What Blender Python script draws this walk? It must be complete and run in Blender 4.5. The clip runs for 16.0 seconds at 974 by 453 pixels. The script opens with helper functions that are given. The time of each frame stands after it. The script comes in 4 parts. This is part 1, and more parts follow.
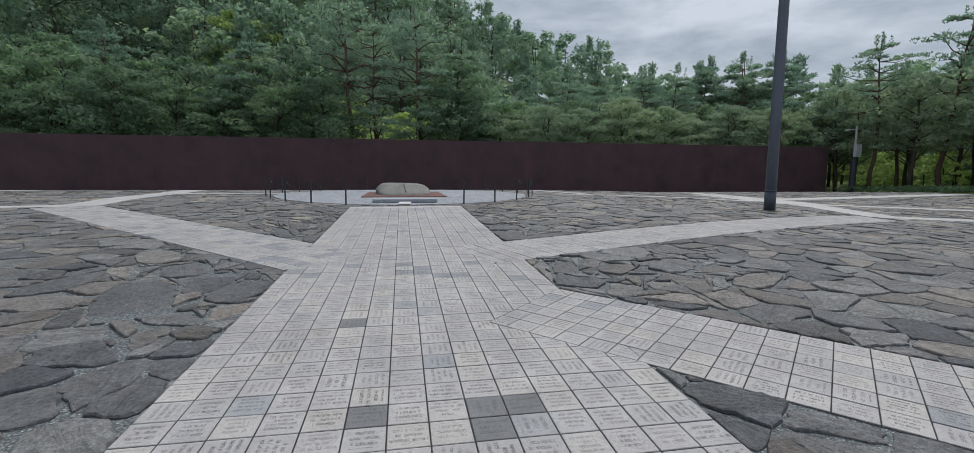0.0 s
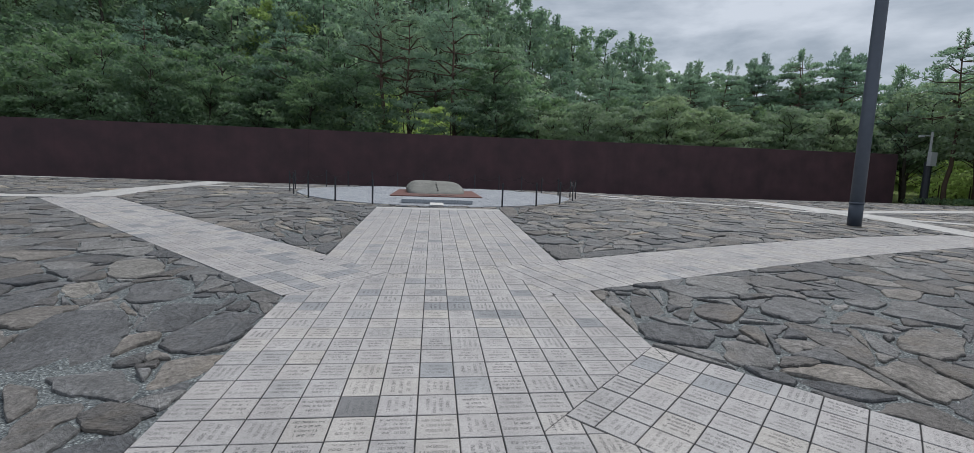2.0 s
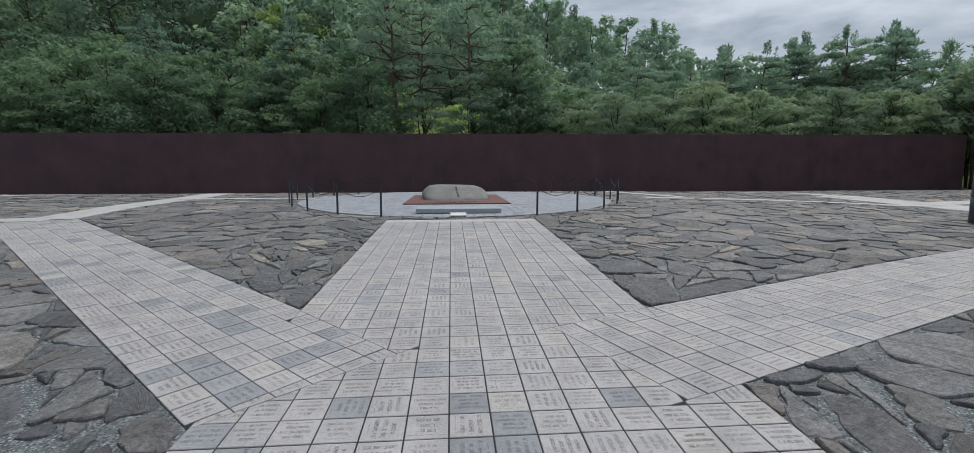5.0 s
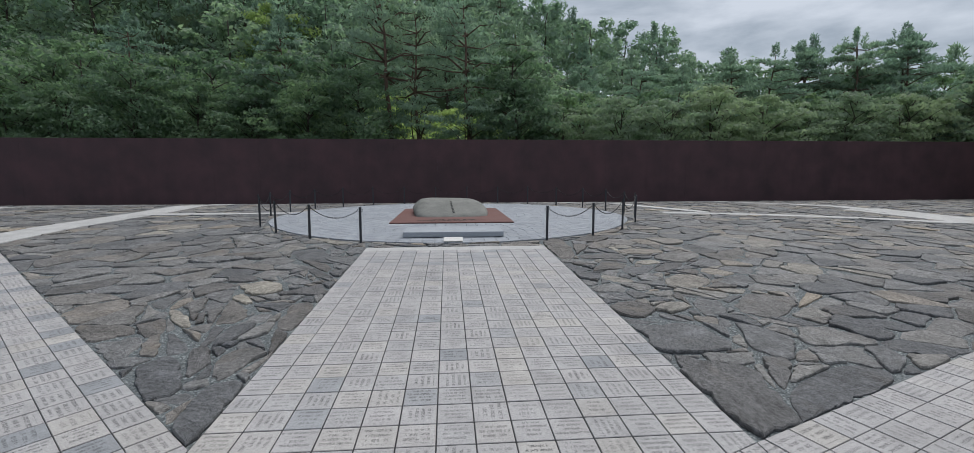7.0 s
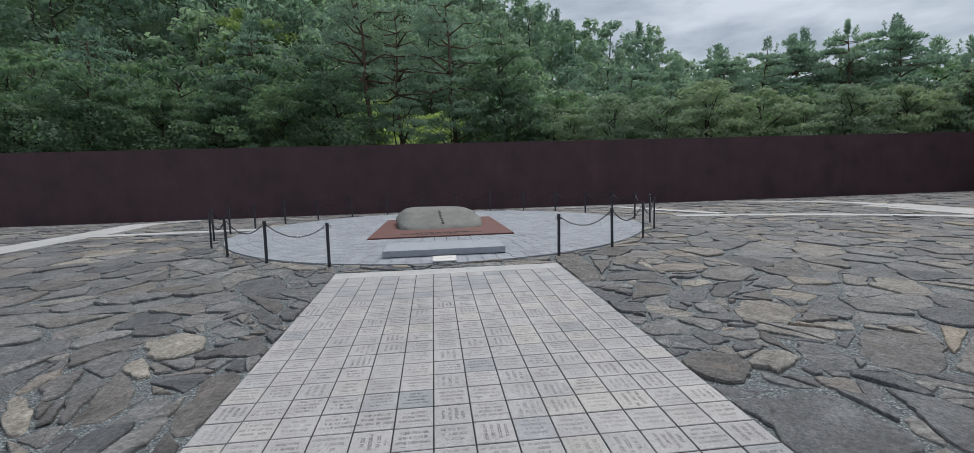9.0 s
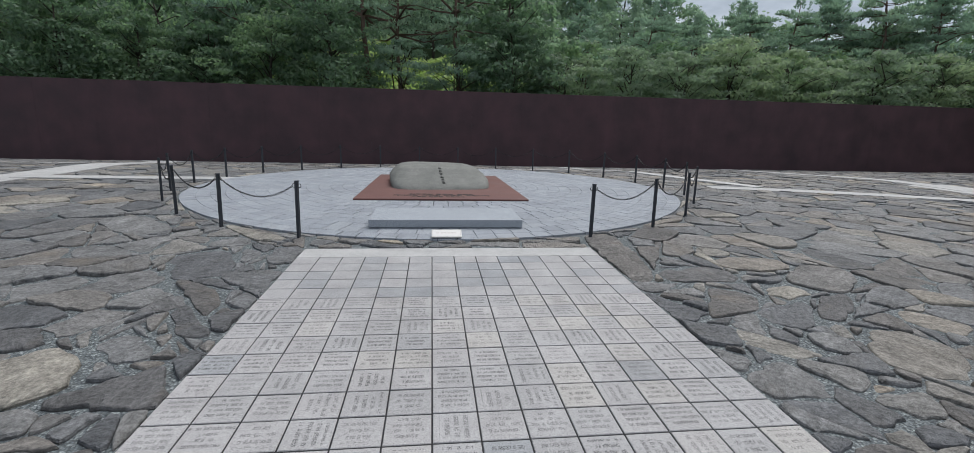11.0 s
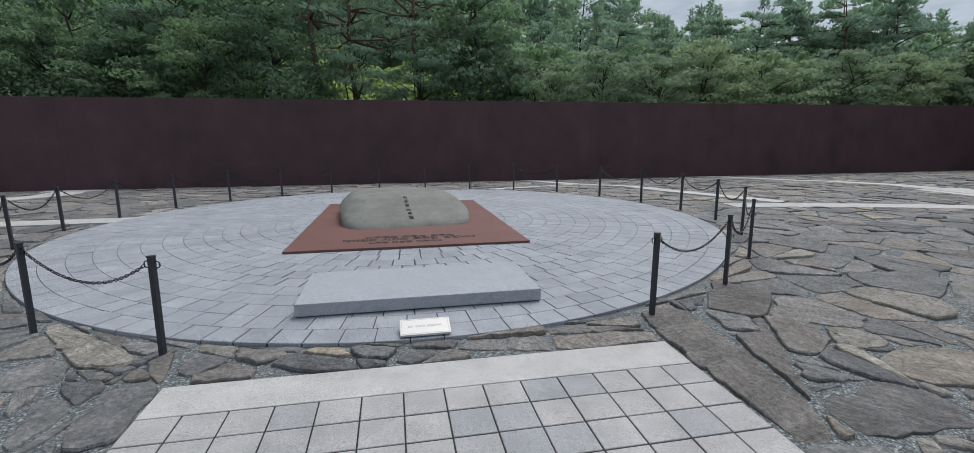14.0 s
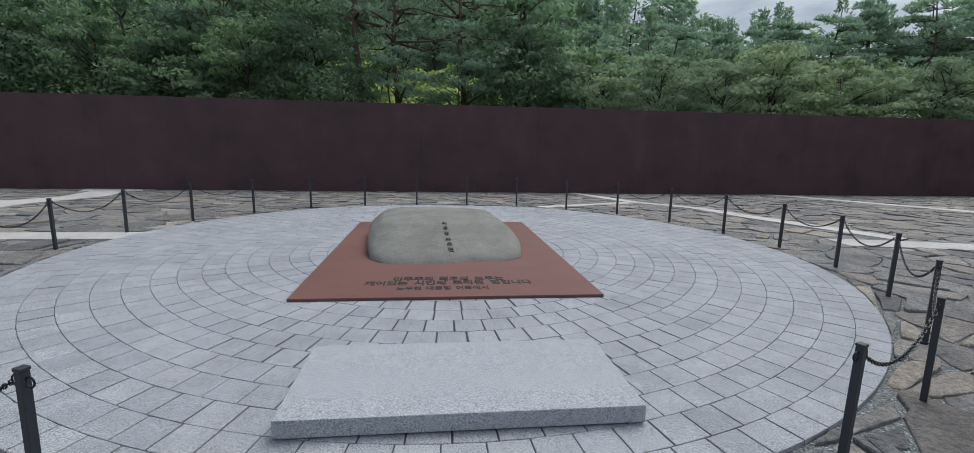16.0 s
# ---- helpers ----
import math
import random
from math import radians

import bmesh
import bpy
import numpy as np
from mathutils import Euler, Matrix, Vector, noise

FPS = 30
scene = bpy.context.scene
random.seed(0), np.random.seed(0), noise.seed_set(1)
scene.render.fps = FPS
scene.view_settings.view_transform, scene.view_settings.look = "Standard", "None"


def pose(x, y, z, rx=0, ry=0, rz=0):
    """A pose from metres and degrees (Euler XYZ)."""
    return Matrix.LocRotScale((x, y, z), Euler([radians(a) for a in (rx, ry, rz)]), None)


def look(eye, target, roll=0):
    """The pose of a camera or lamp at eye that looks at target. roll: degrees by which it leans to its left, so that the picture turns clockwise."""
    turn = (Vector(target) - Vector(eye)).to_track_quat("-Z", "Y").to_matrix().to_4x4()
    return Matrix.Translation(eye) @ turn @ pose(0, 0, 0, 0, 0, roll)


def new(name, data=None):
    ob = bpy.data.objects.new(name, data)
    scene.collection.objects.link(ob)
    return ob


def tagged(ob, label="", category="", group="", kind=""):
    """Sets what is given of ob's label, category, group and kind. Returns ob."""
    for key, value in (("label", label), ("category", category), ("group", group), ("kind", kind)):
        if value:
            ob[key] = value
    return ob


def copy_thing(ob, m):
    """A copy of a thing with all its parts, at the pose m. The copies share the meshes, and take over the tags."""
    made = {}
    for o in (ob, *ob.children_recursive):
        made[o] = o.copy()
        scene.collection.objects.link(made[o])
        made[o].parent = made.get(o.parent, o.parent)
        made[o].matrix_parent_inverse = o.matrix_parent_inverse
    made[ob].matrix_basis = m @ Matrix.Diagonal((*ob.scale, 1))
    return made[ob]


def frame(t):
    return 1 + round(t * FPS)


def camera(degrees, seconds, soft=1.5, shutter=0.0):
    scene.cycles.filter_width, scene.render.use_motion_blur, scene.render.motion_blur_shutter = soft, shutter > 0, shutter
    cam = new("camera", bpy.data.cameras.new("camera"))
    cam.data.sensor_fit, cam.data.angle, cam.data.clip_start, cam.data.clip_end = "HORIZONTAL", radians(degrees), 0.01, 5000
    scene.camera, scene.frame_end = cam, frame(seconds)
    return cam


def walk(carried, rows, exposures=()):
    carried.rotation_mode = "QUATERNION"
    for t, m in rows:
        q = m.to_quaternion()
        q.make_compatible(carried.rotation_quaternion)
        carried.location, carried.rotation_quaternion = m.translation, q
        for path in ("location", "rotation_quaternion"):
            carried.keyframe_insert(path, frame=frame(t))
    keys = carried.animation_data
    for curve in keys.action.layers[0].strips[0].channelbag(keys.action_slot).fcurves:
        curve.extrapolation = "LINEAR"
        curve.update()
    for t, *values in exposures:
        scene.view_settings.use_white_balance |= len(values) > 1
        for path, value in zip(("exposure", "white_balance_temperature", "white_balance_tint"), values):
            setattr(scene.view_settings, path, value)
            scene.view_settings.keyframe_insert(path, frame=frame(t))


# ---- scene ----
cam = camera(91.3, 16.0, soft=0.6)
METRES, EYE, TILT, LEAN, TURN = 11.0, 1.25, 0.0, 0.0, -10.1
ROWS = [
    (0.0, 0.0, 0.0, 0.0, 0.03, -6.38, -0.31),
    (0.5, -0.0046, 0.0294, 0.0033, -2.62, -6.35, -0.22),
    (1.0, -0.0074, 0.0604, 0.0031, -2.07, -6.46, 1.02),
    (1.5, -0.0121, 0.0886, 0.0037, 2.69, -6.5, 0.19),
    (2.0, -0.024, 0.1192, 0.0045, 3.73, -6.74, -1.95),
    (2.5, -0.0314, 0.147, 0.0059, 4.47, -6.72, -0.88),
    (3.0, -0.0374, 0.1786, 0.0087, 6.03, -5.54, -0.19),
    (3.5, -0.0466, 0.2092, 0.0066, 6.83, -5.79, -0.94),
    (6.0, -0.0643, 0.3592, 0.0147, 5.3, -7.18, 0.78),
    (6.5, -0.0687, 0.3955, 0.021, 5.28, -6.95, 0.46),
    (7.0, -0.0786, 0.4329, 0.0273, 5.39, -6.45, 0.07),
    (7.5, -0.0847, 0.4676, 0.0272, 5.4, -4.91, 0.16),
    (8.0, -0.0902, 0.5013, 0.0275, 5.32, -4.39, 0.24),
    (8.5, -0.1004, 0.5309, 0.0257, 4.63, -4.56, 0.96),
    (9.0, -0.1037, 0.5633, 0.0232, 3.72, -5.75, 1.74),
    (11.5, -0.1366, 0.7121, 0.0248, 3.62, -11.67, -1.67),
    (12.0, -0.1422, 0.7381, 0.0246, 2.98, -11.71, -1.06),
    (12.5, -0.1443, 0.773, 0.0282, 1.91, -11.56, -0.45),
    (13.0, -0.1479, 0.8042, 0.0261, -1.26, -11.79, -0.53),
    (13.5, -0.1567, 0.8332, 0.0285, -2.52, -11.88, -0.2),
    (14.0, -0.1627, 0.8659, 0.0325, -1.0, -10.08, 0.35),
    (14.5, -0.1686, 0.8956, 0.0308, -0.08, -9.57, -0.17),
    (15.0, -0.1762, 0.9223, 0.0341, -0.48, -9.34, -0.0),
    (15.5, -0.1782, 0.9514, 0.0392, 2.75, -9.8, -0.25),
    (16.0, -0.1804, 0.9758, 0.0453, 3.79, -9.61, -1.11),
]
walk(cam, [(t, pose(0, 0, EYE, TILT, LEAN, TURN) @ pose(METRES * x, METRES * y, METRES * z, 90 + pitch, roll, yaw)) for t, x, y, z, yaw, pitch, roll in ROWS], exposures=((0.0, -0.06), (9.0, -0.01), (11.5, 0.09), (16.0, 0.08)))

# ---- sky and sun: an overcast summer day ----
world = bpy.data.worlds.new("overcast_sky")
scene.world = world
world.use_nodes = True
wn, wl = world.node_tree.nodes, world.node_tree.links
wn.clear()
SUN_UP, SUN_TURN = radians(60), radians(40)


def wnode(kind, **values):
    n = wn.new(kind)
    for key, value in values.items():
        n.inputs[key.replace("_", " ")].default_value = value
    return n


sky = wn.new("ShaderNodeTexSky")
sky.sky_type, sky.sun_disc, sky.sun_elevation, sky.sun_rotation = "NISHITA", False, SUN_UP, SUN_TURN
sky_bg = wnode("ShaderNodeBackground", Strength=0.10)
wl.new(sky.outputs[0], sky_bg.inputs[0])
sky_co = wn.new("ShaderNodeTexCoord")
sky_map = wn.new("ShaderNodeMapping")
sky_map.inputs["Scale"].default_value = (1.0, 1.0, 3.2)
wl.new(sky_co.outputs["Generated"], sky_map.inputs[0])
cloud_noise = wnode("ShaderNodeTexNoise", Scale=3.6, Detail=7.0, Roughness=0.55, Distortion=0.15)
wl.new(sky_map.outputs[0], cloud_noise.inputs[0])
cloud_ramp = wn.new("ShaderNodeValToRGB")
cloud_ramp.color_ramp.elements[0].position, cloud_ramp.color_ramp.elements[0].color = 0.38, (0.335, 0.385, 0.45, 1)
cloud_ramp.color_ramp.elements[1].position, cloud_ramp.color_ramp.elements[1].color = 0.61, (0.62, 0.668, 0.742, 1)
wl.new(cloud_noise.outputs[0], cloud_ramp.inputs[0])
cloud_bg = wnode("ShaderNodeBackground", Strength=1.08)
wl.new(cloud_ramp.outputs[0], cloud_bg.inputs[0])
sky_mix = wnode("ShaderNodeMixShader", Fac=0.88)
wl.new(sky_bg.outputs[0], sky_mix.inputs[1])
wl.new(cloud_bg.outputs[0], sky_mix.inputs[2])
sky_out = wn.new("ShaderNodeOutputWorld")
wl.new(sky_mix.outputs[0], sky_out.inputs[0])

sun_lamp = bpy.data.lights.new("sun", "SUN")
sun_lamp.energy, sun_lamp.angle, sun_lamp.color = 2.6, radians(40), (1.0, 0.975, 0.945)
sun = new("sun", sun_lamp)
sun.matrix_world = look((0, 0, 40), (-20 * math.sin(SUN_TURN), -20 * math.cos(SUN_TURN), 40 - 20 * math.tan(SUN_UP)))

# ---- materials ----
class Nodes:
    """A small hand for building node materials."""

    def __init__(self, name):
        self.mat = bpy.data.materials.new(name)
        self.mat.use_nodes = True
        self.tree = self.mat.node_tree
        self.bsdf = self.tree.nodes["Principled BSDF"]
        self.out = self.tree.nodes["Material Output"]

    def node(self, kind, **settings):
        n = self.tree.nodes.new("ShaderNode" + kind)
        for key, value in settings.items():
            setattr(n, key, value)
        return n

    def put(self, socket, value):
        if isinstance(value, bpy.types.NodeSocket):
            self.tree.links.new(value, socket)
        elif isinstance(value, tuple) and len(value) == 3 and socket.type == "RGBA":
            socket.default_value = (*value, 1)
        else:
            socket.default_value = value

    def math(self, op, a, b=0.0, clamp=False):
        n = self.node("Math", operation=op, use_clamp=clamp)
        self.put(n.inputs[0], a)
        self.put(n.inputs[1], b)
        return n.outputs[0]

    def noise(self, scale, detail=4.0, rough=0.55, vec=None, distort=0.0):
        n = self.node("TexNoise")
        for key, value in (("Scale", scale), ("Detail", detail), ("Roughness", rough), ("Distortion", distort)):
            self.put(n.inputs[key], value)
        if vec is not None:
            self.put(n.inputs["Vector"], vec)
        return n.outputs[0]

    def voronoi(self, scale, vec=None, feature="F1", out="Distance"):
        n = self.node("TexVoronoi", feature=feature)
        self.put(n.inputs["Scale"], scale)
        if vec is not None:
            self.put(n.inputs["Vector"], vec)
        return n.outputs[out]

    def ramp(self, fac, *stops):
        n = self.node("ValToRGB")
        e = n.color_ramp.elements
        while len(e) < len(stops):
            e.new(0.5)
        for i, (at, c) in enumerate(stops):
            e[i].position = at
            e[i].color = (c, c, c, 1) if isinstance(c, (int, float)) else (*c, 1)
        self.put(n.inputs[0], fac)
        return n.outputs[0]

    def mix(self, fac, a, b, blend="MIX"):
        n = self.node("Mix", data_type="RGBA", blend_type=blend)
        self.put(n.inputs[0], fac)
        self.put(n.inputs[6], a)
        self.put(n.inputs[7], b)
        return n.outputs[2]

    def place(self):
        return self.node("TexCoord").outputs["Object"]

    def world(self):
        return self.node("NewGeometry").outputs["Position"]

    def scaled(self, vec, s):
        n = self.node("Mapping")
        self.put(n.inputs[0], vec)
        n.inputs["Scale"].default_value = s
        return n.outputs[0]

    def uv(self, name):
        n = self.node("UVMap")
        n.uv_map = name
        s = self.node("SeparateXYZ")
        self.put(s.inputs[0], n.outputs[0])
        return s.outputs[0], s.outputs[1]

    def vec(self, x, y, z=0.0):
        n = self.node("CombineXYZ")
        for i, v in enumerate((x, y, z)):
            self.put(n.inputs[i], v)
        return n.outputs[0]

    def bump(self, height, strength, dist=0.01, below=None):
        n = self.node("Bump")
        n.inputs["Strength"].default_value, n.inputs["Distance"].default_value = strength, dist
        self.put(n.inputs["Height"], height)
        if below is not None:
            self.put(n.inputs["Normal"], below)
        return n.outputs[0]

    def done(self, colour, rough=0.8, normal=None, metal=0.0, spec=0.4):
        for key, value in (("Base Color", colour), ("Roughness", rough), ("Metallic", metal), ("Specular IOR Level", spec)):
            self.put(self.bsdf.inputs[key], value)
        if normal is not None:
            self.put(self.bsdf.inputs["Normal"], normal)
        return self.mat


def granite(name, tones, speck=0.25, writing=False, cloudy=0.55):
    """Sawn granite: tones by the piece's own random number, black and white grains; carved lines of worn handwriting where asked."""
    n = Nodes(name)
    r1, r2 = n.uv("rnd")
    p = n.world()
    base = n.ramp(r1, *tones)
    blotch = n.noise(5.0, 4.0, 0.6, p)
    base = n.mix(cloudy, base, n.ramp(blotch, (0.3, 0.74), (0.7, 1.14)), "MULTIPLY")
    grain = n.noise(150.0, 3.0, 0.75, p)
    base = n.mix(speck * 2.4, base, n.ramp(grain, (0.36, 0.3), (0.47, 0.95), (0.56, 1.05), (0.66, 1.6)), "MULTIPLY")
    stain = n.noise(1.3, 6.0, 0.65, p)
    base = n.mix(cloudy, base, n.ramp(stain, (0.35, 0.8), (0.55, 1.0)), "MULTIPLY")
    height = grain
    if writing:
        u, v = n.uv("face")
        turn = n.math("GREATER_THAN", r2, 0.74)
        a = n.math("ADD", n.math("MULTIPLY", u, n.math("SUBTRACT", 1.0, turn)), n.math("MULTIPLY", v, turn))
        b = n.math("ADD", n.math("MULTIPLY", v, n.math("SUBTRACT", 1.0, turn)), n.math("MULTIPLY", u, turn))
        lines = n.math("MULTIPLY", b, n.math("ADD", 4.6, n.math("MULTIPLY", n.math("FRACT", n.math("MULTIPLY", r2, 7.0)), 1.3)))
        row = n.math("FLOOR", lines)
        inside = n.math("ABSOLUTE", n.math("SUBTRACT", n.math("FRACT", lines), 0.5))
        band = n.math("LESS_THAN", inside, 0.26)
        reach = n.noise(3.1, 0.0, 0.5, n.vec(n.math("MULTIPLY", row, 3.7), n.math("MULTIPLY", r1, 60.0), r2))
        reach = n.math("ADD", 0.24, n.math("MULTIPLY", n.math("SUBTRACT", reach, 0.35), 0.5))
        along = n.math("LESS_THAN", n.math("ABSOLUTE", n.math("SUBTRACT", a, 0.5)), reach)
        across = n.math("LESS_THAN", n.math("ABSOLUTE", n.math("SUBTRACT", b, 0.5)), 0.36)
        gaps = n.noise(1.0, 0.0, 0.5, n.vec(n.math("MULTIPLY", a, 17.0), n.math("MULTIPLY", row, 9.3), n.math("MULTIPLY", r1, 91.0)))
        stroke = n.noise(1.0, 1.0, 0.6, n.vec(n.math("MULTIPLY", a, 78.0), n.math("MULTIPLY", lines, 7.5), n.math("MULTIPLY", r1, 41.0)))
        glyph = n.math("MULTIPLY", n.ramp(stroke, (0.46, 0.0), (0.56, 1.0)), n.math("GREATER_THAN", gaps, 0.39))
        ink = n.math("MULTIPLY", n.math("MULTIPLY", band, along), n.math("MULTIPLY", across, glyph))
        ink = n.math("MULTIPLY", ink, n.math("LESS_THAN", r2, 1.2))
        fade = n.math("MULTIPLY", n.math("FRACT", n.math("MULTIPLY", r1, 23.0)), 0.45)
        base = n.mix(n.math("MULTIPLY", ink, n.math("ADD", 0.54, fade)), base, (0.045, 0.047, 0.05))
        height = n.math("SUBTRACT", grain, n.math("MULTIPLY", ink, 0.6))
    return n.done(base, 0.78, n.bump(height, 0.25, 0.003), spec=0.35)


PAVER_TONES = ((0.0, (0.175, 0.178, 0.185)), (0.012, (0.18, 0.183, 0.19)), (0.02, (0.262, 0.272, 0.288)), (0.06, (0.300, 0.310, 0.326)), (0.14, (0.368, 0.362, 0.366)), (0.8, (0.402, 0.389, 0.390)), (0.95, (0.415, 0.398, 0.380)), (1.0, (0.436, 0.420, 0.412)))
M_PAVER = granite("lettered_granite", PAVER_TONES, 0.22, True)
M_BAND = granite("pale_granite", ((0.0, (0.425, 0.42, 0.418)), (1.0, (0.48, 0.475, 0.468))), 0.2)
M_DISC = granite("blue_grey_granite", ((0.0, (0.262, 0.284, 0.318)), (0.2, (0.292, 0.314, 0.348)), (0.6, (0.308, 0.330, 0.364)), (1.0, (0.328, 0.348, 0.378))), 0.5)
M_SLAB = granite("grey_granite", ((0.0, (0.33, 0.355, 0.39)), (1.0, (0.33, 0.355, 0.39))), 0.55, False, 0.15)


def flagstone():
    n = Nodes("slate_flagstone")
    r1, r2 = n.uv("rnd")
    spin = n.node("VectorRotate", rotation_type="Z_AXIS")
    n.put(spin.inputs["Vector"], n.world())
    n.put(spin.inputs["Angle"], n.math("ADD", n.math("MULTIPLY", r2, 6.28), 0.0))
    p = spin.outputs[0]
    streak = n.noise(1.0, 8.0, 0.68, n.scaled(p, (2.6, 5.2, 6.0)), 1.8)
    layer = n.math("DIVIDE", n.math("FLOOR", n.math("MULTIPLY", n.noise(1.0, 6.0, 0.62, n.scaled(p, (2.4, 5.2, 3.0)), 1.5), 13.0)), 13.0)
    fine = n.noise(38.0, 6.0, 0.7, p)
    patch = n.noise(3.4, 5.0, 0.6, p, 0.6)
    tone = n.ramp(r1, (0.0, (0.086, 0.090, 0.099)), (0.25, (0.126, 0.129, 0.136)), (0.5, (0.172, 0.174, 0.178)), (0.75, (0.214, 0.213, 0.212)), (0.9, (0.240, 0.228, 0.210)), (1.0, (0.330, 0.305, 0.262)))
    c = n.mix(0.9, tone, n.ramp(streak, (0.3, 0.55), (0.44, 0.92), (0.54, 1.04), (0.7, 1.4)), "MULTIPLY")
    c = n.mix(0.7, c, n.ramp(patch, (0.32, 0.62), (0.66, 1.28)), "MULTIPLY")
    c = n.mix(0.75, c, n.ramp(fine, (0.32, 0.42), (0.5, 1.0), (0.68, 1.65)), "MULTIPLY")
    brown = n.ramp(n.math("FRACT", n.math("MULTIPLY", r2, 13.0)), (0.55, 0.0), (0.9, 1.0))
    c = n.mix(n.math("MULTIPLY", brown, 0.8), c, n.mix(1.0, c, (1.10, 1.0, 0.90), "MULTIPLY"))
    rust = n.math("MULTIPLY", n.ramp(n.noise(2.6, 5.0, 0.6, n.scaled(p, (1.0, 1.6, 1.0))), (0.54, 0.0), (0.70, 1.0)), n.math("ADD", 0.10, n.math("MULTIPLY", brown, 0.32)))
    c = n.mix(rust, c, (0.215, 0.175, 0.132))
    h = n.math("ADD", n.math("ADD", n.math("MULTIPLY", streak, 0.8), n.math("MULTIPLY", layer, 2.2)), n.math("MULTIPLY", fine, 0.26))
    return n.done(c, n.ramp(patch, (0.3, 0.6), (0.7, 0.8)), n.bump(h, 1.0, 0.05), spec=0.35)


def ground_cover():
    """Blue-grey crushed stone in the square, meadow and leaf litter outside it."""
    n = Nodes("gravel_and_grass")
    p = n.world()
    cell = n.voronoi(88.0, p, "F1", "Color")
    dist = n.voronoi(88.0, p)
    sep = n.node("SeparateColor")
    n.put(sep.inputs[0], cell)
    stone = n.ramp(sep.outputs[0], (0.0, (0.085, 0.10, 0.11)), (0.5, (0.17, 0.19, 0.20)), (0.86, (0.235, 0.26, 0.262)), (1.0, (0.40, 0.44, 0.44)))
    stone = n.mix(0.8, stone, n.ramp(dist, (0.25, 1.0), (0.75, 0.3)), "MULTIPLY")
    xyz = n.node("SeparateXYZ")
    n.put(xyz.inputs[0], p)
    grass = n.mix(n.noise(0.35, 6.0, 0.6, p), (0.05, 0.085, 0.022), (0.19, 0.24, 0.055))
    grass = n.mix(0.5, grass, n.ramp(n.noise(9.0, 4.0, 0.6, p), (0.3, 0.55), (0.7, 1.3)), "MULTIPLY")
    wood = n.mix(n.noise(0.8, 5.0, 0.6, p), (0.035, 0.062, 0.026), (0.075, 0.115, 0.05))
    outside = n.math("MAXIMUM", n.math("GREATER_THAN", xyz.outputs[1], 28.15), n.math("GREATER_THAN", xyz.outputs[0], 28.6))
    hill = n.math("MULTIPLY", n.math("GREATER_THAN", xyz.outputs[1], 40.0), n.math("LESS_THAN", xyz.outputs[0], 40.0))
    c = n.mix(outside, stone, n.mix(hill, grass, wood))
    return n.done(c, 0.85, n.bump(dist, 0.5, 0.008), spec=0.3)


def corten(name, dark, light, streaks):
    n = Nodes(name)
    p = n.place()
    run = n.noise(1.0, 6.0, 0.6, n.scaled(p, (3.0, 3.0, 0.16)), 0.3)
    cloud = n.noise(0.9, 6.0, 0.6, p)
    grain = n.noise(90.0, 4.0, 0.7, p)
    c = n.mix(n.ramp(cloud, (0.3, 0.0), (0.7, 1.0)), dark, light)
    c = n.mix(streaks, c, n.ramp(run, (0.28, 0.55), (0.5, 1.0), (0.75, 1.4)), "MULTIPLY")
    c = n.mix(0.4, c, n.ramp(grain, (0.3, 0.65), (0.7, 1.3)), "MULTIPLY")
    return n.done(c, n.ramp(cloud, (0.3, 0.55), (0.7, 0.75)), n.bump(grain, 0.2, 0.004), spec=0.3)


M_FLAG = flagstone()
M_GROUND = ground_cover()
M_WALL = corten("dark_weathered_steel", (0.051, 0.031, 0.036), (0.096, 0.052, 0.060), 0.12)
M_PLATE = corten("red_brown_weathered_steel", (0.125, 0.058, 0.051), (0.165, 0.078, 0.069), 0.2)


def plain(name, colour, rough=0.5, metal=0.0, wear=0.25, scale=30.0, spec=0.4):
    n = Nodes(name)
    w = n.noise(scale, 5.0, 0.6, n.place())
    c = n.mix(wear, colour, n.ramp(w, (0.3, 0.6), (0.7, 1.35)), "MULTIPLY")
    return n.done(c, rough, n.bump(w, 0.08, 0.003), metal, spec)


M_POST = plain("charcoal_painted_steel", (0.030, 0.034, 0.042), 0.45)
M_CHAIN = plain("blackened_chain_steel", (0.022, 0.023, 0.026), 0.4, 0.6, 0.4, 120.0)
M_POLE = plain("slate_blue_painted_steel", (0.105, 0.122, 0.155), 0.42, 0.0, 0.2, 6.0)
M_POLE_FOOT = plain("dark_blue_painted_steel", (0.05, 0.062, 0.085), 0.4, 0.0, 0.2, 6.0)
M_INK = plain("carved_black_fill", (0.012, 0.010, 0.010), 0.7)
M_CARVED = plain("worn_dark_carving", (0.105, 0.106, 0.100), 0.8)
M_WHITE = plain("white_enamel", (0.64, 0.625, 0.60), 0.35, 0.0, 0.1)
M_TAUPE = plain("taupe_line", (0.46, 0.42, 0.39), 0.5, 0.0, 0.1)
M_BED = plain("dark_joint_sand", (0.028, 0.028, 0.03), 0.95, 0.0, 0.5, 25.0)
M_SETT_SAND = plain("grey_joint_sand", (0.055, 0.058, 0.064), 0.95, 0.0, 0.5, 25.0)
M_CAMERA_BOX = plain("grey_enamel_box", (0.42, 0.43, 0.44), 0.5, 0.0, 0.2)


